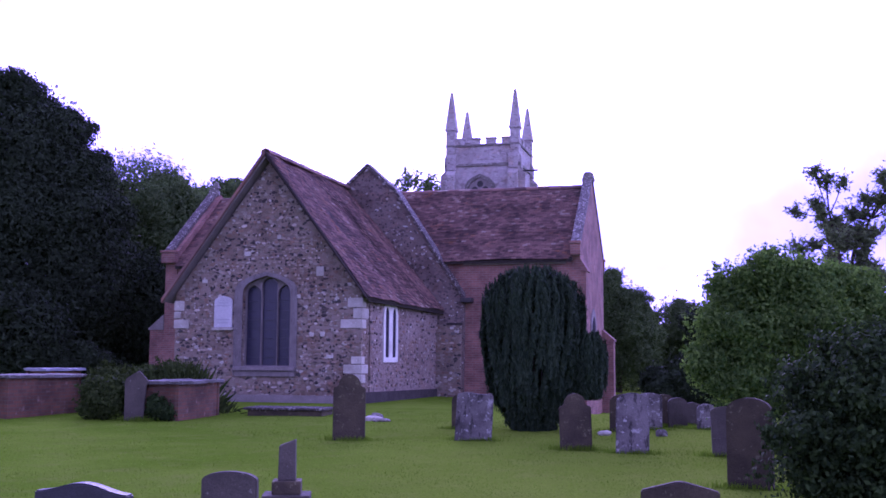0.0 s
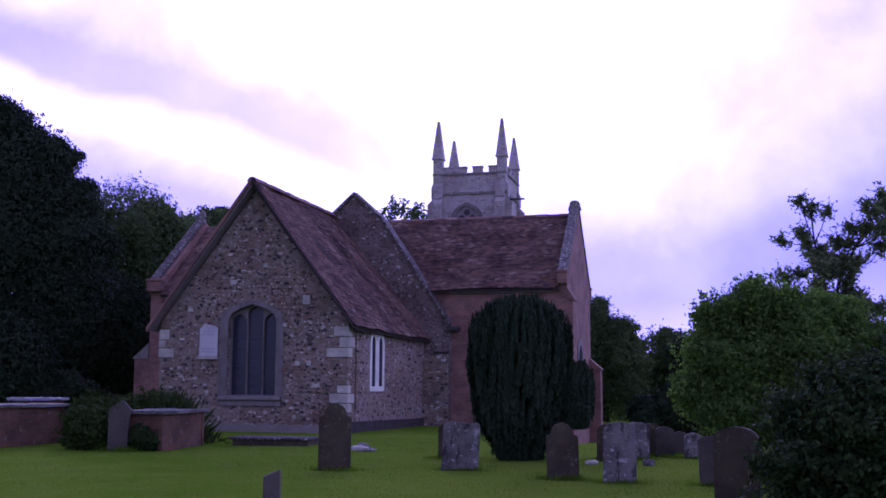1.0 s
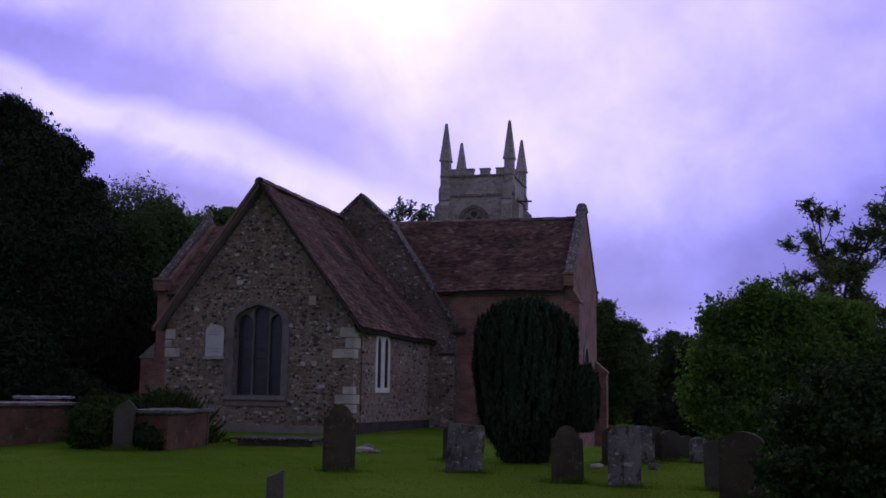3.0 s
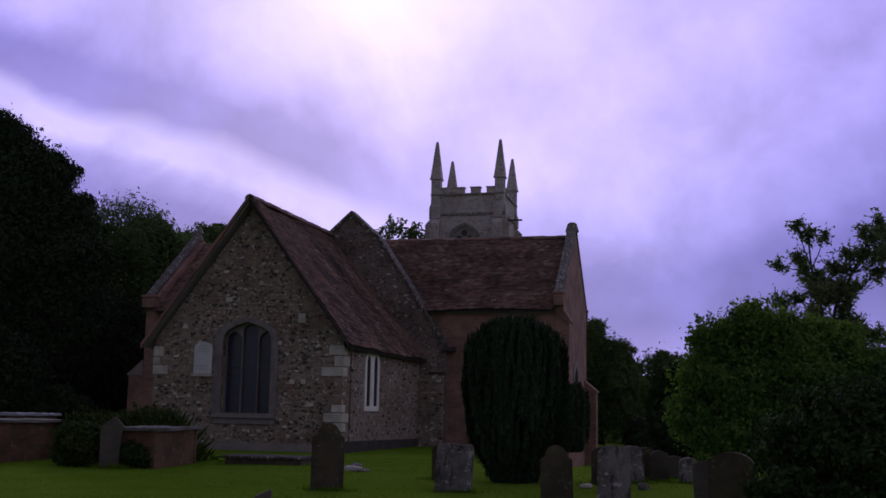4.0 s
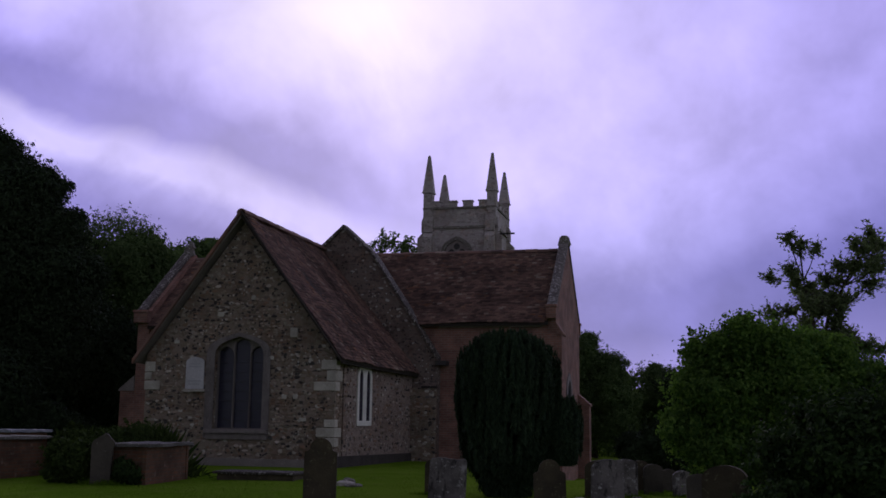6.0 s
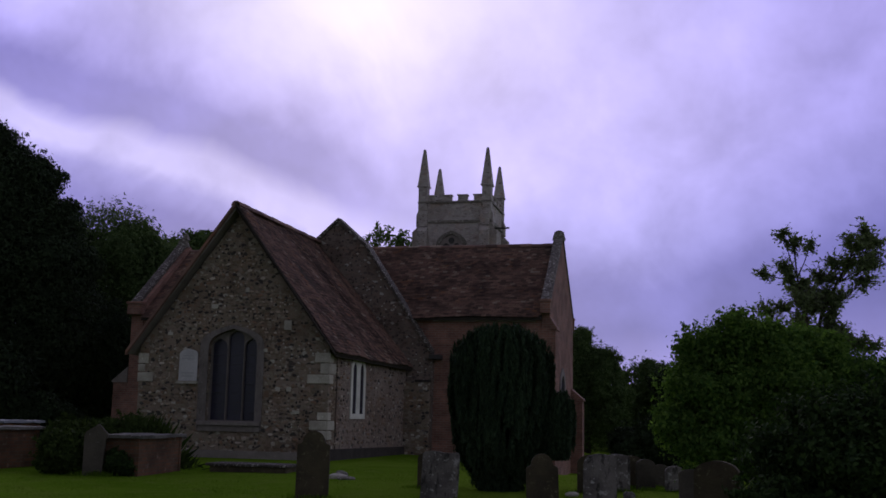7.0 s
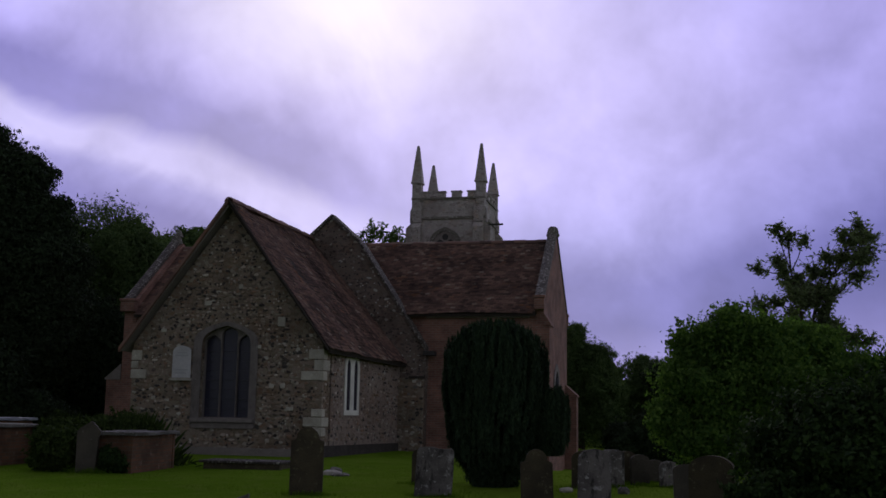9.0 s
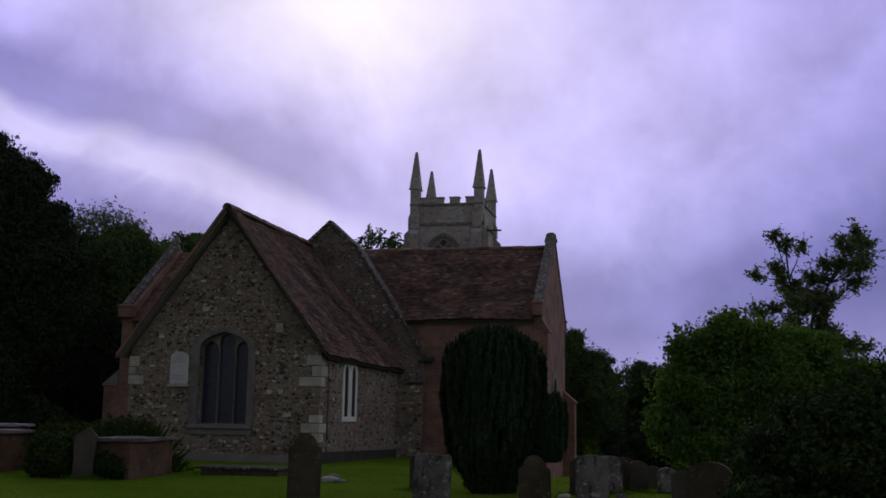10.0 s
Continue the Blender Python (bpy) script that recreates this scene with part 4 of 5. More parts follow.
BROWN = "upright brown sandstone gravestone with a shouldered round head"
LICHEN = "upright grey gravestone mottled with white lichen"
gravestone(6.27, -10.26, 0.53, 1.08, "shoulder", GRAVE_BROWN, BROWN, tilt=0.5, turn=14)
gravestone(8.23, -9.69, 0.60, 0.78, "rough", GRAVE_GREY, "squat grey lichened gravestone with a broken top", 0.12, tilt=3.0, turn=12)
gravestone(7.50, -7.4, 0.45, 0.66, "round", GRAVE_BROWN, "small brown gravestone behind a lichened one", turn=10)
gravestone(10.07, -10.66, 0.48, 0.85, "shoulder", GRAVE_BROWN, BROWN, tilt=-1.5, turn=12)
gravestone(10.93, -10.91, 0.48, 0.88, "round", GRAVE_GREY, LICHEN, 0.11, tilt=1.0, turn=8)
gravestone(10.45, -7.2, 0.5, 0.68, "round", GRAVE_BROWN, "brown gravestone with a rounded head", turn=8)
gravestone(10.88, -6.7, 0.46, 0.68, "low", GRAVE_GREY, LICHEN, turn=8)
gravestone(11.10, -5.9, 0.36, 0.62, "round", GRAVE_BROWN, "brown gravestone in a close row", turn=20)
gravestone(11.36, -6.08, 0.36, 0.57, "round", GRAVE_MID, "grey gravestone in a close row", turn=15)
gravestone(11.62, -5.4, 0.34, 0.44, "round", GRAVE_MID, "pale grey gravestone in a close row", turn=12)
gravestone(11.90, -6.3, 0.35, 0.47, "round", GRAVE_GREY, "pale grey gravestone in a close row", turn=12)
gravestone(12.28, -10.95, 0.42, 0.71, "low", GRAVE_MID, "dark grey gravestone close behind a taller one", tilt=-2.0, turn=8)
gravestone(12.53, -14.33, 0.50, 1.0, "round", GRAVE_BROWN, "tall brown gravestone half hidden by a bush", 0.12, turn=-14)
gravestone(0.60, -7.5, 0.46, 1.02, "peak", GRAVE_MID, "leaning grey gravestone wedged between ivied tombs", 0.12, tilt=2, turn=20)
gravestone(7.40, -19.3, 0.77, 0.53, "ogee", POLISHED, "low black polished gravestone with a wavy top", 0.13, tilt=1.8, turn=7)
gravestone(7.77, -17.5, 0.53, 0.40, "low", GRAVE_MID, "low grey gravestone with a curved top", 0.1, turn=10)
gravestone(11.9, -17.45, 0.65, 0.45, "gable", GRAVE_BROWN, "low dark gravestone with a shallow pointed top", 0.1, turn=3)

# broken pillar on a stepped base
pillar = thing("pillar_monument", (8.13, -17.0, ground_z(8.13, -17.0)), "broken dark stone pillar on a stepped base", "monument", turn=20)
bm = bmesh.new()
box(bm, (-0.23, -0.2, -0.2), (0.23, 0.2, 0.14), 0.015)
part("base", bm, GRAVE_MID, pillar)
bm = bmesh.new()
box(bm, (-0.14, -0.13, 0.14), (0.14, 0.13, 0.27), 0.015)
part("base_step", bm, GRAVE_BROWN, pillar)
bm = bmesh.new()
solid(bm, [(-0.085, -0.08, 0.27), (0.085, -0.08, 0.27), (0.085, 0.08, 0.27), (-0.085, 0.08, 0.27)], [(-0.08, -0.075, 0.60), (0.08, -0.075, 0.67), (0.08, 0.075, 0.66), (-0.08, 0.075, 0.6)])
bmesh.ops.bevel(bm, geom=bm.edges[:], offset=0.008, segments=1, affect="EDGES")
part("shaft", bm, GRAVE_MID, pillar, "snapped square shaft")


def chest_tomb(x, y, w, l, h, turn, label, slab_mat, over=0.1):
    t = thing("chest_tomb", (x, y, ground_z(x, y)), label, "tomb", "brick chest tombs", turn=turn)
    b = bmesh.new()
    box(b, (-w, 0, -0.2), (0, l, h - 0.062), 0.015)
    part("body", b, TOMB_BRICK, t, "brick body, crumbling at the foot")
    b = bmesh.new()
    box(b, (-w - over, -over, h - 0.06), (over, l + over, h))
    chips = random.Random(int(x * 100))
    bmesh.ops.subdivide_edges(b, edges=[e for e in b.edges if e.calc_length() > 0.3], cuts=9, use_grid_fill=True)
    for v in b.verts:
        v.co += Vector([chips.uniform(-0.012, 0.012) for _ in range(3)])
    part("slab", b, slab_mat, t, "thick weathered stone slab")
    for cx, cy in ((-w, 0), (0, 0), (0, l), (-w, l)):
        b = bmesh.new()
        box(b, (cx - 0.07, cy - 0.07, -0.2), (cx + 0.02, cy + 0.02, h - 0.066), 0.01)
        part("corner_pier", b, TOMB_BRICK, t)
    return t


chest_tomb(1.45, -7.22, 0.85, 1.9, 0.81, 3, "red brick chest tomb under a grey stone slab", LEDGER)
chest_tomb(-2.16, -7.8, 0.9, 2.05, 0.90, -8, "red brick chest tomb with a worn stone slab", LEDGER)
chest_tomb(-3.3, -5.0, 0.7, 0.9, 0.97, -20, "low chest tomb with a blue-grey slab behind another tomb", BLUE_SLAB)
gravestone(-0.6, -4.6, 0.75, 0.95, "low", GRAVE_BROWN, "broad weathered gravestone behind the tombs", 0.12, turn=20)
gravestone(0.25, -4.2, 0.4, 1.0, "round", GRAVE_GREY, "grey round-headed gravestone among weeds", 0.12, turn=20)

# flat ledger on a brick kerb below the window, and loose stones
ledger = thing("ledger_tomb", (2.95, -5.0, ground_z(2.95, -5.0)), "flat stone ledger on a low brick kerb in the grass", "tomb", turn=2)
bm = bmesh.new()
box(bm, (-0.86, -0.36, -0.2), (0.86, 0.36, 0.11), 0.01)
part("kerb", bm, GRAVE_BROWN, ledger)
bm = bmesh.new()
box(bm, (-0.95, -0.42, 0.11), (0.92, 0.42, 0.165), 0.02)
part("slab", bm, DARK_COPING, ledger)


def rock(x, y, size, mat, label, seed):
    r = random.Random(seed)
    b = bmesh.new()
    bmesh.ops.create_icosphere(b, subdivisions=2, radius=1.0)
    for v in b.verts:
        v.co *= 1 + r.uniform(-0.12, 0.12)
        v.co = Vector((v.co.x * size[0] / 2, v.co.y * size[1] / 2, max(-0.05, v.co.z * size[2] * 0.6 + size[2] * 0.35)))
    ob = new("loose_stone", finish(b, "loose_stone", mat))
    ob.matrix_basis = pose(x, y, ground_z(x, y) - 0.01, 0, 0, r.uniform(0, 90))
    tagged(ob, label, "stone", "loose stones in the grass")


rock(5.25, -6.1, (0.42, 0.3, 0.12), LIMESTONE, "pale broken stone lying in the grass", 1)
rock(5.5, -6.3, (0.4, 0.26, 0.08), COPING, "pale broken stone lying in the grass", 2)
rock(5.2, -5.7, (0.3, 0.26, 0.16), COPING, "grey broken stone lying in the grass", 3)
rock(10.2, -8.05, (0.28, 0.22, 0.10), LIMESTONE, "white flat stone lying in the grass", 4)
rock(11.17, -7.98, (0.22, 0.16, 0.14), GRAVE_GREY, "small grey stump of stone", 5)

# ---- plants ----


def leaf_cloud(points, normals, size, rng, aspect=1.7, fold=0.0, up=None, far=False):
    """Leaves as pointed diamonds at the points, facing roughly along the normals."""
    k = len(points)
    n = normals + rng.normal(0, 0.55, (k, 3))
    n /= np.linalg.norm(n, axis=1, keepdims=True) + 1e-9
    a = rng.normal(0, 1, (k, 3)) if up is None else up + rng.normal(0, 0.25, (k, 3))
    a -= (a * n).sum(1, keepdims=True) * n
    a /= np.linalg.norm(a, axis=1, keepdims=True) + 1e-9
    b = np.cross(n, a)
    s = (size * rng.uniform(0.6, 1.35, k))[:, None]
    tip, wide = a * s * 0.5 * aspect, b * s * 0.5
    if far:
        v = np.stack([points - tip + wide * 0.3, points + wide + tip * 0.2, points + tip - wide * 0.6], 1).reshape(-1, 3)
        return v, np.arange(k * 3).reshape(-1, 3)
    v = np.stack([points - tip, points + wide * 0.9 - tip * 0.1 + n * s * fold, points + tip, points - wide * 0.9 - tip * 0.1 + n * s * fold], 1).reshape(-1, 3)
    f = np.arange(k * 4).reshape(-1, 4)
    return v, f


def lobe_points(lobes, count, rng, inner=0.3, rough=0.12):
    """Points and outward directions over and inside a heap of ellipsoids; what lies deep in another lobe is left out."""
    c = np.array([l[:3] for l in lobes], float)
    r = np.array([l[3:6] for l in lobes], float)
    area = (r[:, 0] * r[:, 2] + r[:, 1] * r[:, 2] + r[:, 0] * r[:, 1])
    pick = rng.choice(len(lobes), count, p=area / area.sum())
    d = rng.normal(0, 1, (count, 3))
    d /= np.linalg.norm(d, axis=1, keepdims=True)
    depth = np.where(rng.random(count) < inner, rng.uniform(0.35, 0.95, count), 1 + rng.normal(0, rough, count))
    p = c[pick] + d * r[pick] * depth[:, None]
    return p, d


def sub_lobes(lobes, per, rng, size=(0.22, 0.42)):
    """Smaller clumps over the larger ones, which break up the outline."""
    out = list(lobes)
    for l in lobes:
        for _ in range(per):
            d = rng.normal(0, 1, 3)
            d /= np.linalg.norm(d)
            d[2] = abs(d[2]) if rng.random() < 0.75 else d[2]
            k = rng.uniform(*size)
            out.append((*(np.array(l[:3]) + d * np.array(l[3:6]) * rng.uniform(0.8, 1.05)), l[3] * k, l[4] * k, l[5] * k * 0.85))
    return out


def limb(bm, points, r0, r1, sides=7):
    """A tapering branch through the points."""
    rings = []
    n = len(points)
    for i, p in enumerate(points):
        a = Vector(points[min(i + 1, n - 1)]) - Vector(points[max(i - 1, 0)])
        q = a.to_track_quat("Z", "Y")
        r = r0 + (r1 - r0) * i / (n - 1)
        rings.append([bm.verts.new(Vector(p) + q @ Vector((r * math.cos(t), r * math.sin(t), 0))) for t in (2 * math.pi * k / sides for k in range(sides))])
    for a, b in zip(rings, rings[1:]):
        for i in range(sides):
            bm.faces.new((a[i], a[(i + 1) % sides], b[(i + 1) % sides], b[i]))
    bm.faces.new(rings[0][::-1])
    bm.faces.new(rings[-1])


def tree(x, y, lobes, leaves, size, mat, label, seed, trunk=0.3, per=9, category="tree", name="tree", inner=0.3, floor=0.4, sub=(0.18, 0.40), rough=0.08, airy=1.0):
    """A tree or bush at x, y; its lobes are given from its foot."""
    rng = np.random.default_rng(seed)
    z0 = ground_z(x, y)
    t = thing(name, (x, y, z0), label, category)
    top = max(l[2] for l in lobes)
    b = bmesh.new()
    lean = rng.normal(0, 0.12, (6, 2))
    spine = [(0, 0, -0.3)] + [(lean[i][0] * i * 0.5, lean[i][1] * i * 0.5, top * (i + 1) / 6) for i in range(5)]
    limb(b, spine, trunk, trunk * 0.25)
    for l in lobes:
        s = Vector(spine[min(4, 1 + int(4 * max(0.0, l[2] - 0.4 * l[5]) / max(top, 0.1) * 0.7))])
        e = Vector(l[:3])
        m = (s + e) / 2 + Vector((0, 0, 0.12 * (e - s).length))
        limb(b, [s, m, e], trunk * 0.45, trunk * 0.08, 5)
    part("trunk", b, BARK, t, "rough brown trunk and limbs")
    clumps = sub_lobes(lobes, per, rng, sub)
    clumps = clumps + sub_lobes(clumps[len(lobes):], 3, rng, (0.28, 0.5))[len(clumps) - len(lobes):]
    p, d = lobe_points(clumps, leaves, rng, inner, rough)
    keep = p[:, 2] > floor * rng.uniform(0.4, 1.2, len(p))
    p, d = p[keep], d[keep]
    # loose sprays that stand out from the outline
    some = rng.choice(len(p), max(20, int(len(p) * airy / 90)), replace=False)
    some = some[d[some, 2] > -0.35]
    out = d[some] + np.array([0, 0, 0.5]) + rng.normal(0, 0.3, (len(some), 3))
    reach = (size * rng.uniform(0.5, 2.4 * airy ** 0.7, len(some)))[:, None]
    sp = [p[some] + out * reach * s + rng.normal(0, size * 0.45, (len(some), 3)) for s in np.linspace(0.1, 1.0, 13)]
    p, d = np.concatenate([p, *sp]), np.concatenate([d] + [d[some]] * 13)
    v, f = leaf_cloud(p, d, size, rng, far=size > 0.06)
    crown = new("crown", raw_mesh("crown", v, f, mat))
    crown.parent = t
    return t


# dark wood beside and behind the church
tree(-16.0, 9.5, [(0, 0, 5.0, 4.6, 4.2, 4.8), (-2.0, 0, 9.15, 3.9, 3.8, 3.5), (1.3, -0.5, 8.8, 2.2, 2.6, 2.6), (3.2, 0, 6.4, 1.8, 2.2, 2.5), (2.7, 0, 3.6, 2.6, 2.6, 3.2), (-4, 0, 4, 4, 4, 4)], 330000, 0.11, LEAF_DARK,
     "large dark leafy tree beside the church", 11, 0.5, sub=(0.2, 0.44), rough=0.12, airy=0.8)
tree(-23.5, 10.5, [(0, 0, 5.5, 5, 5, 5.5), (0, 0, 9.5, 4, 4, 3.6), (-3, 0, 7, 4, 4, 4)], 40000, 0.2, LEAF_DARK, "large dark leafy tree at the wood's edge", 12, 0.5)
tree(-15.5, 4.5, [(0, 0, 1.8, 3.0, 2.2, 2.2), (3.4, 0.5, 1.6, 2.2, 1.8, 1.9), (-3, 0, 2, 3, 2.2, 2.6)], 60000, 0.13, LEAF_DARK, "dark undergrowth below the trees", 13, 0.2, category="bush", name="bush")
tree(-19.5, 25.0, [(0.2, 0, 8.5, 3.2, 3.0, 3.6), (2.8, 0, 6.8, 3.0, 2.6, 3.4), (-2.8, 0, 7.2, 3.0, 3.0, 3.6), (0.5, 0, 3.0, 4.5, 3, 3.2)], 220000, 0.125, LEAF_MID, "broad green tree in the wood", 14, 0.4, sub=(0.2, 0.42), rough=0.1)
tree(-13.2, 27.0, [(0, 0, 6.3, 2.8, 2.6, 3.2), (2.4, 0, 5.0, 2.6, 2.4, 3.0), (-2, 0, 3.4, 3.0, 2.6, 3.2)], 60000, 0.14, LEAF_MID, "green tree behind the church", 15, 0.35, sub=(0.2, 0.5), rough=0.18)
tree(-21.0, 38.0, [(0, 0, 9.6, 3.4, 3.0, 3.2), (3.0, 0, 9.3, 2.8, 2.6, 3.0), (-3.2, 0, 8.4, 3, 3, 3), (0, 0, 5, 5, 4, 5)], 110000, 0.23, LEAF_MID, "tall open tree behind the church", 16, 0.4, airy=0.4)
tree(-12.2, 54.0, [(0, 0, 13.2, 2.6, 2.4, 2.6), (1.8, 0, 12.5, 2.2, 2, 2.4), (-2.2, 0, 12.7, 2, 2, 2.2), (0, 0, 7, 3.6, 3, 5)], 5200, 0.26, LEAF_MID, "distant tree beyond the roofs", 17, 0.25, inner=0.6, rough=0.16, airy=0.6)
tree(6.6, 30.0, [(-0.5, 0, 5.0, 0.9, 1.0, 1.3), (0.3, 0, 4.2, 1.1, 1.2, 1.4), (1.0, -0.3, 3.0, 1.1, 1.2, 1.4), (-0.8, 0, 2.8, 1.6, 1.6, 2.2), (0.9, -0.3, 1.4, 1.4, 1.2, 1.4)], 110000, 0.09, LEAF_MID, "dense green tree beside the church", 18, 0.25, per=14, floor=0.1, sub=(0.2, 0.5), rough=0.18)
tree(9.3, 36.0, [(0, 0, 3.0, 2.0, 1.8, 2.0), (-1.6, 0, 1.8, 2.0, 1.6, 1.8), (1.8, 0, 2.2, 2.2, 1.8, 2.4)], 70000, 0.12, LEAF_MID, "shaded green tree at the yard's far edge", 19, 0.25, floor=0.0, sub=(0.2, 0.5), rough=0.15)
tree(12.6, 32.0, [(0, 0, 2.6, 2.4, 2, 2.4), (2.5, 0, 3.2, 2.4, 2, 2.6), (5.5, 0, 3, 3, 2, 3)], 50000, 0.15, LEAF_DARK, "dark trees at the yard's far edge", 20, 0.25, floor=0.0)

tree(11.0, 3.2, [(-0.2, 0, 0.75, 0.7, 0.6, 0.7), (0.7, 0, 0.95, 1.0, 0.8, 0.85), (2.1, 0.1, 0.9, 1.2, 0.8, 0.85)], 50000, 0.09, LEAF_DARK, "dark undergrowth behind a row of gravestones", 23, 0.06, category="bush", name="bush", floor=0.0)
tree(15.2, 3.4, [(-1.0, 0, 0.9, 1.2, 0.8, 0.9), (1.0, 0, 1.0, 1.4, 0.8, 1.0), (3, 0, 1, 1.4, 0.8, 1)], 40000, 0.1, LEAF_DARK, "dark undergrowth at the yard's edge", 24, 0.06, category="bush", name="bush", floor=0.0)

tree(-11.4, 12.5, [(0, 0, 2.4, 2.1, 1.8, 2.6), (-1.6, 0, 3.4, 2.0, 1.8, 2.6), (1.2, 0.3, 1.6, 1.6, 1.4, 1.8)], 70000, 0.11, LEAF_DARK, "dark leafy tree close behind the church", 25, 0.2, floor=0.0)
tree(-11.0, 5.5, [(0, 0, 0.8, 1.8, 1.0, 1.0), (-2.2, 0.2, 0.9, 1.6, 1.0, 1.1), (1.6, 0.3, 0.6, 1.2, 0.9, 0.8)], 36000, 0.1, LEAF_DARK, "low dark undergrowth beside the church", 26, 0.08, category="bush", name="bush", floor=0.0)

# bushes and sapling at the lawn's edge
tree(13.95, -10.1, [(-1.5, 0, 2.3, 0.40, 0.4, 0.42), (-1.0, -0.1, 2.4, 0.48, 0.5, 0.46), (-0.5, 0, 2.32, 0.5, 0.5, 0.46), (0.05, 0, 2.15, 0.58, 0.5, 0.48), (0.7, 0, 1.8, 0.65, 0.6, 0.5),
                    (-1.75, -0.1, 1.75, 0.38, 0.4, 0.4), (-1.2, -0.3, 1.65, 0.55, 0.5, 0.5), (-0.3, -0.35, 1.6, 0.65, 0.5, 0.55), (0.6, -0.3, 1.35, 0.75, 0.6, 0.6), (-1.9, -0.2, 1.2, 0.3, 0.35, 0.35),
                    (-1.3, -0.3, 0.8, 0.5, 0.4, 0.45), (-0.4, -0.3, 0.75, 0.7, 0.5, 0.5), (0.6, -0.2, 0.65, 0.85, 0.6, 0.6), (1.8, 0.1, 1.3, 1.0, 0.8, 0.95)], 190000, 0.038,
     LEAF_BUSH, "large rounded green bush at the lawn's edge", 21, 0.07, per=11, category="bush", name="bush", floor=0.12, inner=0.3, sub=(0.25, 0.68), rough=0.22, airy=1.6)
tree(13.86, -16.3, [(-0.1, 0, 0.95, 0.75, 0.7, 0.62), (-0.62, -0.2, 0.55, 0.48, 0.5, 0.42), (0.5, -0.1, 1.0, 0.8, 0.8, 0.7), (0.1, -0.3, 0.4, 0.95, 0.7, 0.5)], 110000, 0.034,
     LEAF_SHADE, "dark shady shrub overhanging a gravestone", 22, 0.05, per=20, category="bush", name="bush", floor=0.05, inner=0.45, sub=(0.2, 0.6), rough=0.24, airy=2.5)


def sapling(x, y, seed):
    """A young oak: a forked stem, boughs to each clump, and sprays of lobed leaves along the twigs."""
    rng = np.random.default_rng(seed)
    t = thing("sapling", (x, y, ground_z(x, y)), "young oak tree with sparse sprays of leaves above a bush", "tree")
    down = -ground_z(x, y)
    b = bmesh.new()
    stem = [Vector((0.1, 0, -0.2)), Vector((0.05, 0, 1.2)), Vector((0.0, 0, 2.4)), Vector((-0.1, 0.02, 3.1)), Vector((-0.22, 0, 3.7)), Vector((-0.27, 0, 4.35))]
    fork = [Vector((0.0, 0, 2.4)), Vector((0.16, 0.05, 3.1)), Vector((0.42, 0.02, 3.6)), Vector((0.65, 0, 4.05)), Vector((0.82, 0, 4.6))]
    stem, fork = [[p + Vector((0, 0, down)) for p in line] for line in (stem, fork)]
    limb(b, stem, 0.05, 0.008)
    limb(b, fork, 0.035, 0.006)
    # boughs: where each clump of leaves hangs, and how wide it spreads
    boughs = ((-0.47, 4.41, 0.08), (-0.28, 4.28, 0.14), (0.05, 4.34, 0.10), (-0.77, 3.84, 0.13), (-0.47, 3.85, 0.17), (-0.27, 3.56, 0.14), (-0.19, 3.25, 0.27), (-0.76, 3.19, 0.18),
              (-0.16, 2.94, 0.23), (0.12, 3.74, 0.19), (0.23, 3.43, 0.23), (0.48, 3.39, 0.19), (0.38, 3.95, 0.19), (0.58, 4.28, 0.16), (0.85, 4.49, 0.14), (0.93, 4.01, 0.27),
              (1.13, 4.32, 0.11), (0.87, 3.65, 0.19), (0.35, 3.16, 0.16), (0.46, 2.84, 0.17), (0.69, 2.56, 0.19), (0.93, 2.51, 0.16), (0.21, 2.77, 0.18))
    # lesser boughs fill the crown between neighbours
    more = []
    while len(more) < 26:
        (ax, az, ar), (cx, cz, cr) = (boughs[i] for i in rng.choice(len(boughs), 2, replace=False))
        if math.hypot(ax - cx, az - cz) < 0.62:
            s = rng.uniform(0.35, 0.65)
            more.append((ax + (cx - ax) * s, az + (cz - az) * s, 0.6 * min(ar, cr) + 0.02))
    pts, ups = [], []
    for bx, bz, spread in boughs + tuple(more):
        spread = max(spread, 0.125)
        e = Vector((bx, rng.normal(0, 0.28), bz + down))
        line = fork if bx > 0.1 else stem
        k = max((i for i, p in enumerate(line) if p.z < e.z - 0.1), default=0)
        p = line[k]
        m = (p + e) / 2 + Vector((0, 0, -0.05))
        limb(b, [p, m, e], 0.014, 0.005, 5)
        for j in range(int(62 * spread / 0.16)):
            d = Vector(rng.normal(0, 1, 3)).normalized()
            d.z = d.z * 0.8 + 0.1
            o = m.lerp(e, rng.uniform(0.25 if j % 3 == 0 else 0.7, 1.08))
            q = o + d * spread * rng.uniform(0.4, 1.8)
            limb(b, [o, (o + q) / 2 + Vector((0, 0, 0.015)), q], 0.005, 0.002, 4)
            for s in np.linspace(0.2, 1.0, 6):
                pts.append(np.array(o.lerp(q, s)) + rng.normal(0, 0.018, 3))
                ups.append(np.array(d) + rng.normal(0, 0.5, 3))
    part("trunk", b, BARK, t, "thin forked stem and twigs")
    pts, ups = np.array(pts), np.array(ups)
    v, f = leaf_cloud(pts, np.tile([0.0, -0.5, 0.6], (len(pts), 1)), 0.036, rng, 2.0, fold=0.12, up=ups)
    crown = new("crown", raw_mesh("crown", v, f, LEAF_OAK))
    crown.parent = t


sapling(14.24, -8.0, 31)


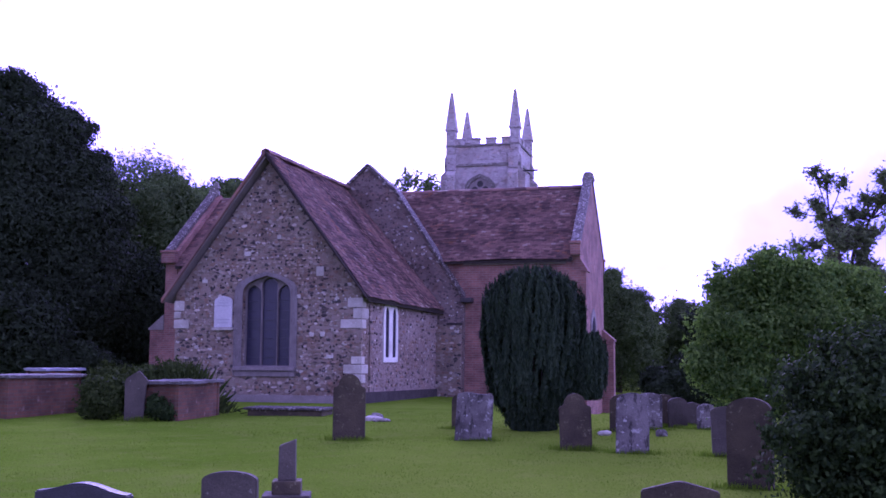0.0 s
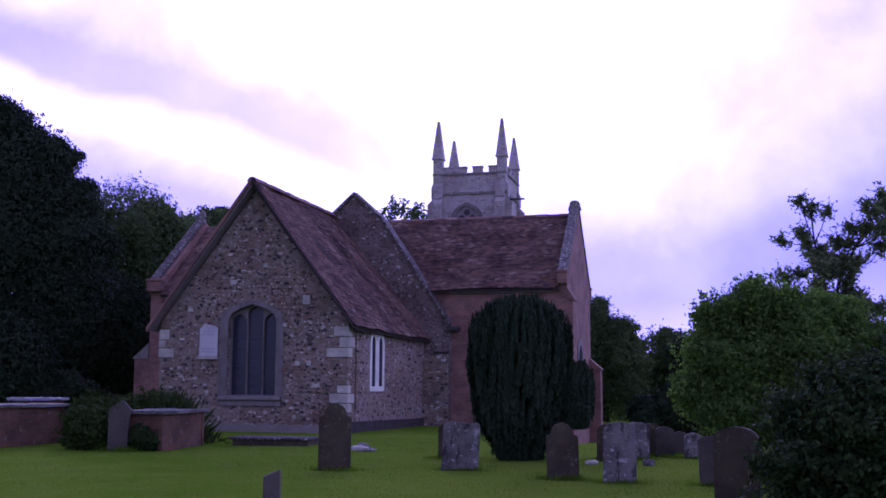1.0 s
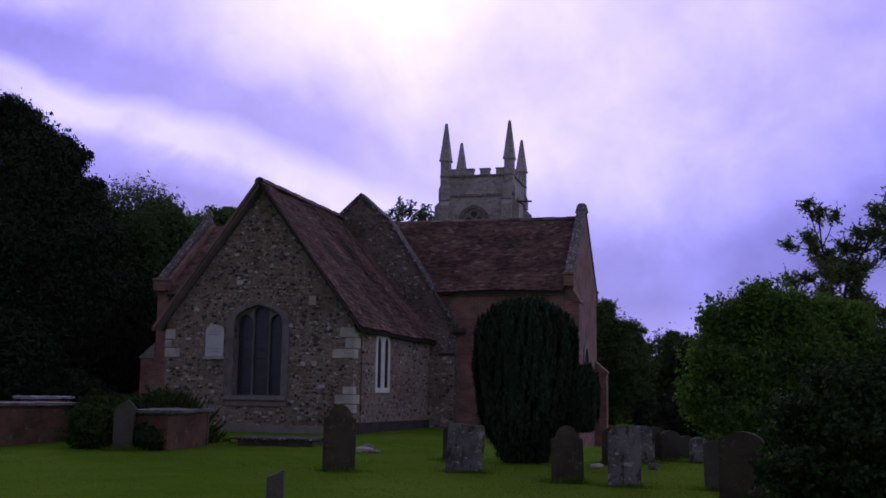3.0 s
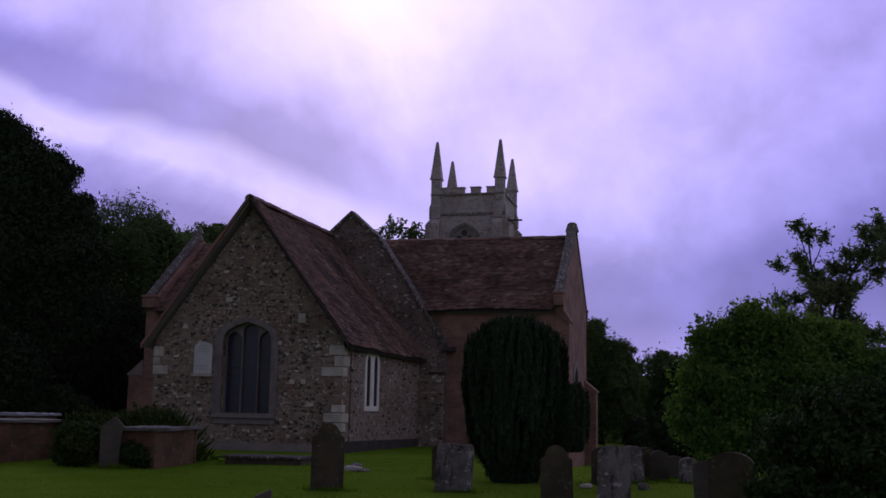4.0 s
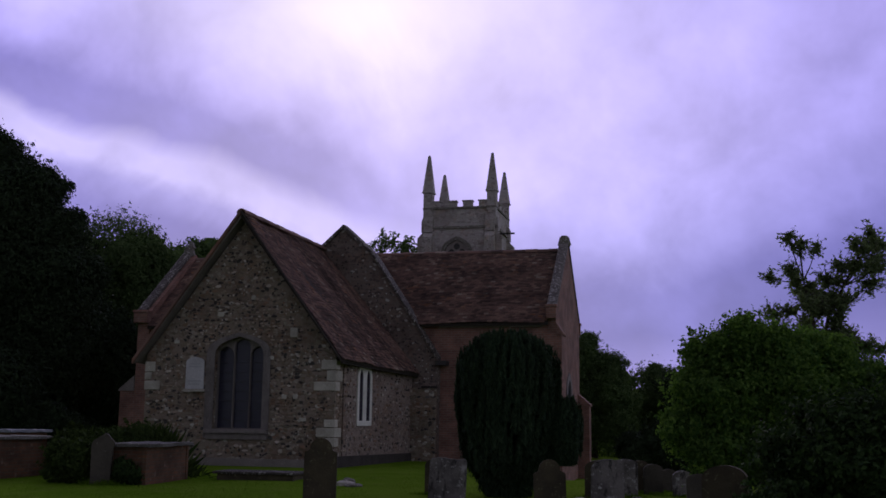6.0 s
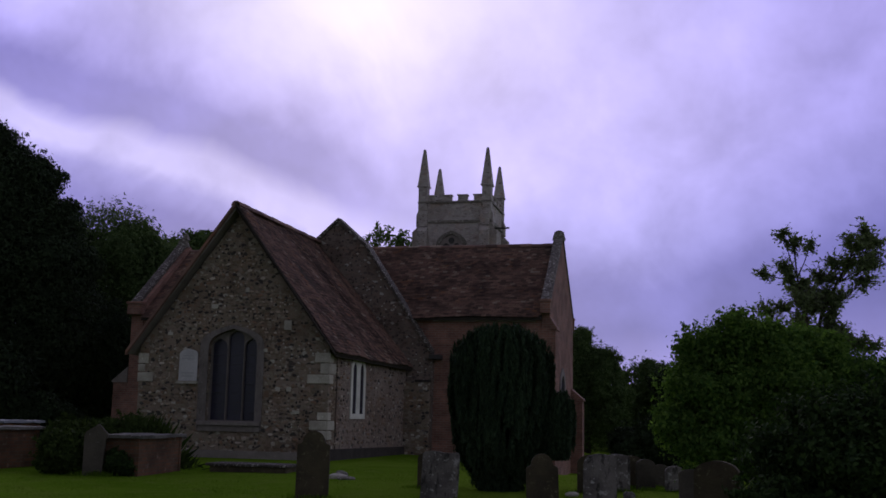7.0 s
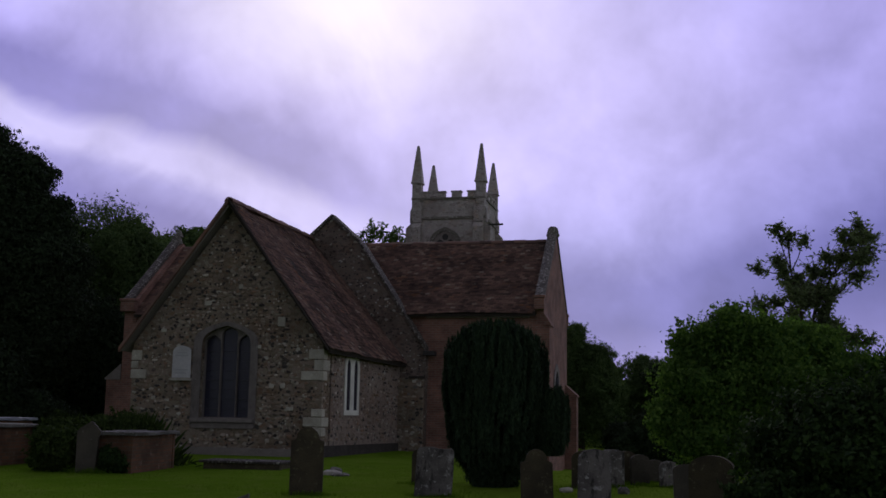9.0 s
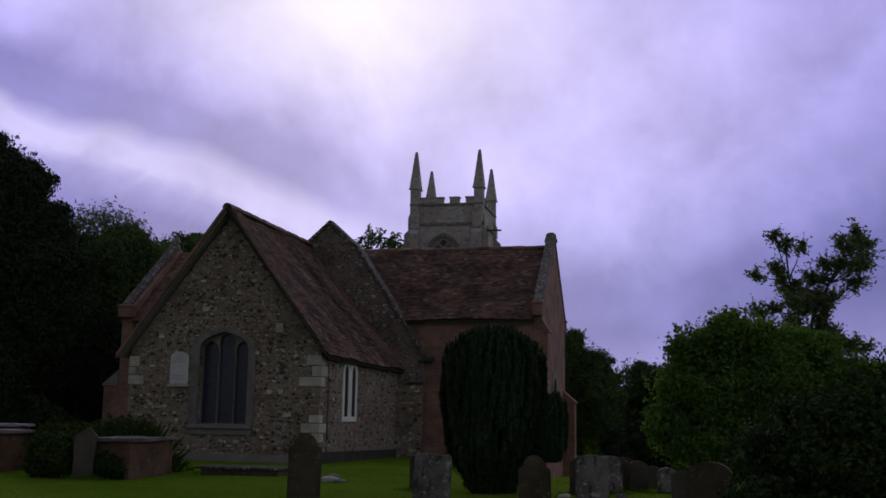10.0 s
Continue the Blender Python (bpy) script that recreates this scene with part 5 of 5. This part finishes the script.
def yew(x, y, height, lobes, seed, label):
    """A clipped upright yew built of steep feathery sprays."""
    rng = np.random.default_rng(seed)
    t = thing("yew_tree", (x, y, ground_z(x, y)), label, "tree")
    b = bmesh.new()
    limb(b, [(0, 0, -0.2), (0.02, 0, 0.5), (0, 0, height * 0.7)], 0.16, 0.05)
    for i in range(7):
        a = i * 0.9
        limb(b, [(0.05 * math.cos(a), 0.05 * math.sin(a), 0.2), (0.35 * math.cos(a), 0.35 * math.sin(a), 0.9), (0.5 * math.cos(a), 0.5 * math.sin(a), height * 0.65)], 0.06, 0.02, 5)
    part("trunk", b, BARK, t, "short trunk hidden in the foliage")
    vs, fs, n = [], [], 0
    for cx, cy, z0, z1, rad, sprays, form in lobes:
        # each spray is a narrow plume that leans a little outwards
        s = rng.uniform(0, 1, sprays) ** 0.9
        ribs = int(70 * rad)
        rib = rng.integers(0, ribs, sprays)
        a = (rib + rng.normal(0, 0.22, sprays)) * 2 * math.pi / ribs + 0.12 * np.sin(s * 5 + rib)
        tall = rng.uniform(0.25, 0.55, sprays) * (0.7 + 0.5 * s)
        proud = rng.normal(0, 0.045, ribs)[rib]
        deep = np.where(rng.random(sprays) < 0.3, rng.uniform(0.6, 0.95, sprays), 1 + proud + rng.normal(0, 0.015, sprays))
        r = rad * np.interp(s, *form) * deep
        k = 64
        h = rng.uniform(0, 1, (sprays, k))
        wide = (0.038 * (1 - h) + 0.006) * rng.uniform(0.7, 1.3, (sprays, 1))
        q = rng.uniform(0, 2 * math.pi, (sprays, k))
        out = (r[:, None] + 0.05 * h)
        p = np.stack([cx + out * np.cos(a)[:, None] + wide * np.cos(q), cy + out * np.sin(a)[:, None] + wide * np.sin(q),
                      (z0 + (z1 - z0) * s)[:, None] + tall[:, None] * (h - 0.7)], 2).reshape(-1, 3)
        p[:, 2] = np.maximum(p[:, 2], z0)
        side = np.stack([np.cos(a), np.sin(a), 0.2 + 0 * a], 1).repeat(k, 0)
        v, f = leaf_cloud(p, side, 0.026, rng, 4.5, up=np.stack([0.2 * np.cos(a), 0.2 * np.sin(a), 1 + 0 * a], 1).repeat(k, 0))
        vs.append(v)
        fs.append(f + n)
        n += len(v)
    crown = new("crown", raw_mesh("crown", np.concatenate(vs), np.concatenate(fs), YEW_LEAF))
    crown.parent = t


UPRIGHT = ((0, 0.1, 0.2, 0.32, 0.6, 0.8, 0.88, 0.95, 1.0), (0.36, 0.46, 0.66, 0.86, 1.0, 0.98, 0.88, 0.64, 0.25))
ROUNDED = ((0, 0.12, 0.3, 0.6, 0.85, 1.0), (0.1, 0.5, 0.85, 1.0, 0.85, 0.4))
yew(8.80, -7.3, 2.9, [(0, 0, 0.02, 2.88, 0.865, 3400, UPRIGHT), (0.98, 0.12, 0.62, 1.66, 0.34, 700, ROUNDED)], 41, "dark clipped upright yew tree with feathery ribbed foliage")


def ivy(x, y, lobes, leaves, size, label, seed, mat=IVY_LEAF):
    tree(x, y, lobes, leaves, size, mat, label, seed, 0.03, per=10, category="plant", name="ivy", floor=0.02, rough=0.14)


ivy(-0.1, -7.45, [(0.05, 0, 0.36, 0.38, 0.28, 0.36), (-0.25, 0.1, 0.55, 0.34, 0.3, 0.28), (0.2, 0.05, 0.6, 0.26, 0.25, 0.24), (-0.3, 0, 0.2, 0.25, 0.2, 0.2)], 12000, 0.05,
    "ivy and brambles growing between the tombs", 51)
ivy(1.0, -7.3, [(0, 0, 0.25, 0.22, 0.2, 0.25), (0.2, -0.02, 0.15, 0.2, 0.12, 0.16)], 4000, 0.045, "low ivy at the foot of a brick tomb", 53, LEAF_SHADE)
ivy(-0.5, -5.4, [(0, 0, 0.7, 0.55, 0.35, 0.32), (-0.8, -0.2, 0.68, 0.5, 0.3, 0.28), (0.5, 0.3, 0.75, 0.5, 0.35, 0.36), (0.8, 0.4, 0.5, 0.4, 0.35, 0.4)], 12000, 0.055,
    "overgrown weeds behind the tombs", 52)


def weeds(x, y, wide, deep, tall, count, label, seed):
    """A stand of tall uncut grass and stalks."""
    rng = np.random.default_rng(seed)
    px, py = rng.normal(0, wide / 2, count), rng.normal(0, deep / 2, count)
    high = tall * rng.uniform(0.45, 1.0, count) * np.exp(-(px / wide) ** 2)
    a = rng.uniform(0, 2 * math.pi, count)
    p = np.stack([px, py, 0 * px - 0.02], 1)
    side = np.stack([np.cos(a), np.sin(a), 0 * a], 1) * 0.007
    bend = np.stack([rng.normal(0, 0.09, count), rng.normal(0, 0.09, count), high], 1)
    v = np.stack([p - side, p + side, p + bend * 0.6 + side * 0.8, p + bend + np.stack([bend[:, 0], bend[:, 1], 0 * high], 1)], 1).reshape(-1, 3)
    ob = new("weeds", raw_mesh("weeds", v, np.arange(count * 4).reshape(-1, 4), IVY_LEAF))
    ob.matrix_basis = pose(x, y, ground_z(x, y))
    tagged(ob, label, "plant", kind="stuff")


weeds(0.1, -4.9, 1.0, 0.5, 1.3, 2200, "tall uncut grass and stalks beside the church wall", 71)
weeds(-1.3, -5.2, 0.8, 0.4, 1.2, 500, "tall uncut grass and stalks behind the tombs", 72)


def lawn_blades(count, seed):
    """Short blades over the lawn nearest the path."""
    rng = np.random.default_rng(seed)
    x, y = rng.uniform(-4, 16, count), -20 + 17 * rng.uniform(0, 1, count) ** 1.3
    # uncut fringes round the feet of the stones
    fringe = count // 6
    foot = np.array([o.matrix_basis.translation[:2] for o in bpy.data.objects if o.name.startswith(("gravestone", "pillar_monument", "ledger_tomb"))])
    pick = foot[rng.integers(0, len(foot), fringe)]
    x[:fringe], y[:fringe] = pick[:, 0] + rng.normal(0, 0.2, fringe), pick[:, 1] + rng.normal(0, 0.07, fringe)
    z = np.array([ground_z(a, b) for a, b in zip(x, y)])
    clump = np.array([noise.noise(Vector((a * 0.8, b * 0.8, 3.0))) for a, b in zip(x, y)])
    h = rng.uniform(0.012, 0.034, count) * (1 + 0.7 * clump)
    h[:fringe] *= 3.0
    a = rng.uniform(0, 2 * math.pi, count)
    w = 0.006
    p = np.stack([x, y, z - 0.004], 1)
    side = np.stack([np.cos(a) * w, np.sin(a) * w, 0 * a], 1)
    tip = np.stack([rng.normal(0, 0.018, count), rng.normal(0, 0.018, count), h], 1)
    v = np.stack([p - side, p + side, p + tip], 1).reshape(-1, 3)
    ob = new("grass", raw_mesh("grass", v, np.arange(count * 3).reshape(-1, 3), BLADE))
    tagged(ob, "short blades of mown green grass", "grass", kind="stuff")


lawn_blades(120000, 61)

# ---- rough flints and stones laid in courses, proud of the mortar ----
rng = random.Random(8)


def flint_mesh(seed):
    """A low rough stone: an uneven seven-sided face with a chamfer, one unit wide and high."""
    r = random.Random(seed)
    b = bmesh.new()
    ring = [(math.cos(a) * r.uniform(0.38, 0.52), math.sin(a) * r.uniform(0.40, 0.52)) for a in (2 * math.pi * (k + r.uniform(-0.25, 0.25)) / 7 for k in range(7))]
    solid(b, [(x, 0.4, z) for x, z in ring], [(x, -0.35, z) for x, z in ring])
    tilt = r.uniform(-0.3, 0.3)
    bmesh.ops.bevel(b, geom=[e for e in b.edges if all(v.co.y < 0 for v in e.verts)], offset=0.1, segments=1, affect="EDGES")
    for v in b.verts:
        if v.co.y < -0.3:
            v.co.y += tilt * v.co.x + r.uniform(-0.08, 0.08)
    return finish(b, "flint", FLINT_STONE)


FLINTS = [flint_mesh(i) for i in range(9)]


def in_gable(x, z):
    if abs(x) > (RIDGE - 0.55 - z) / (RIDGE - EAVE) * W or abs(x) > W - 0.12:
        return False
    if (abs(x) < 1.08 and 0.62 < z < 3.0) or (z >= 3.0 and abs(x) < 1.08 * max(0.0, (3.85 - z) / 0.85) ** 0.5):
        return False
    return not ((-1.66 < x < -0.92 and 1.92 < z < 3.0) or (abs(x) > 2.15 and (0.5 < z < 1.3 or 1.98 < z < 2.88)))


def lay_flints(parent, width, top, allowed, place, share, single, label):
    """Courses of flints over a wall; those in the picked stretch are pieces, the rest one mesh."""
    loose_v, loose_f, n, pieces = [], [], 0, 0
    z = 0.27
    while z < top:
        course = rng.uniform(0.065, 0.115)
        u = width[0] + rng.uniform(0, 0.1)
        while u < width[1]:
            long = rng.uniform(0.05, 0.12) if rng.random() < 0.75 else rng.uniform(0.12, 0.21)
            x, h = u + long / 2, z + course / 2 + rng.uniform(-0.015, 0.015)
            u += long + rng.uniform(0.012, 0.05)
            crowd = 0.6 + 0.9 * noise.noise(Vector((x * 0.9, h * 0.9, 5.0)))
            if not allowed(x, h) or rng.random() > share * crowd + share * 0.35:
                continue
            m = place(x, h) @ Matrix.LocRotScale((0, 0, 0), Euler((0, rng.uniform(-0.25, 0.25) + rng.choice((0, math.pi)), 0)), (long, rng.uniform(0.035, 0.06), course * rng.uniform(0.65, 0.95)))
            me = rng.choice(FLINTS)
            if pieces < 300 and single(x, h):
                ob = new("flint", me)
                ob.parent = parent
                ob.matrix_basis = m
                pieces += 1
            else:
                loose_v += [m @ v.co for v in me.vertices]
                loose_f += [[n + k for k in p.vertices] for p in me.polygons]
                n += len(me.vertices)
        z += course + rng.uniform(0.008, 0.02)
    me = bpy.data.meshes.new("flint_facing")
    me.from_pydata([tuple(v) for v in loose_v], [], loose_f)
    me.materials.append(FLINT_STONE)
    ob = new("flint_facing", me)
    ob.parent = parent
    tagged(ob, label, kind="stuff")


lay_flints(east_wall, (-W + 0.05, W - 0.05), 6.2, in_gable, lambda x, z: Matrix.Translation((x, -0.002, z)), 0.62, lambda x, z: x > 0.6 and z < 3.2, "small mottled flints in uneven courses")
turned = Matrix.Rotation(math.atan2(north.y, north.x), 4, "Z")
lay_flints(north_wall, (0.1, LEN - 0.2), 2.6, lambda u, z: z > 0.4 and not (LANCET0 - 0.15 < u < LANCET1 + 0.15 and 1.0 < z < 2.9) and not (u < 0.55 and (0.5 < z < 1.3 or 1.98 < z < 2.88)),
           lambda u, z: Matrix.Translation(Vector((W + 0.002, 0, z)) + north * u) @ turned, 0.30, lambda u, z: u < 4.5, "scattered flints showing through the mortar")
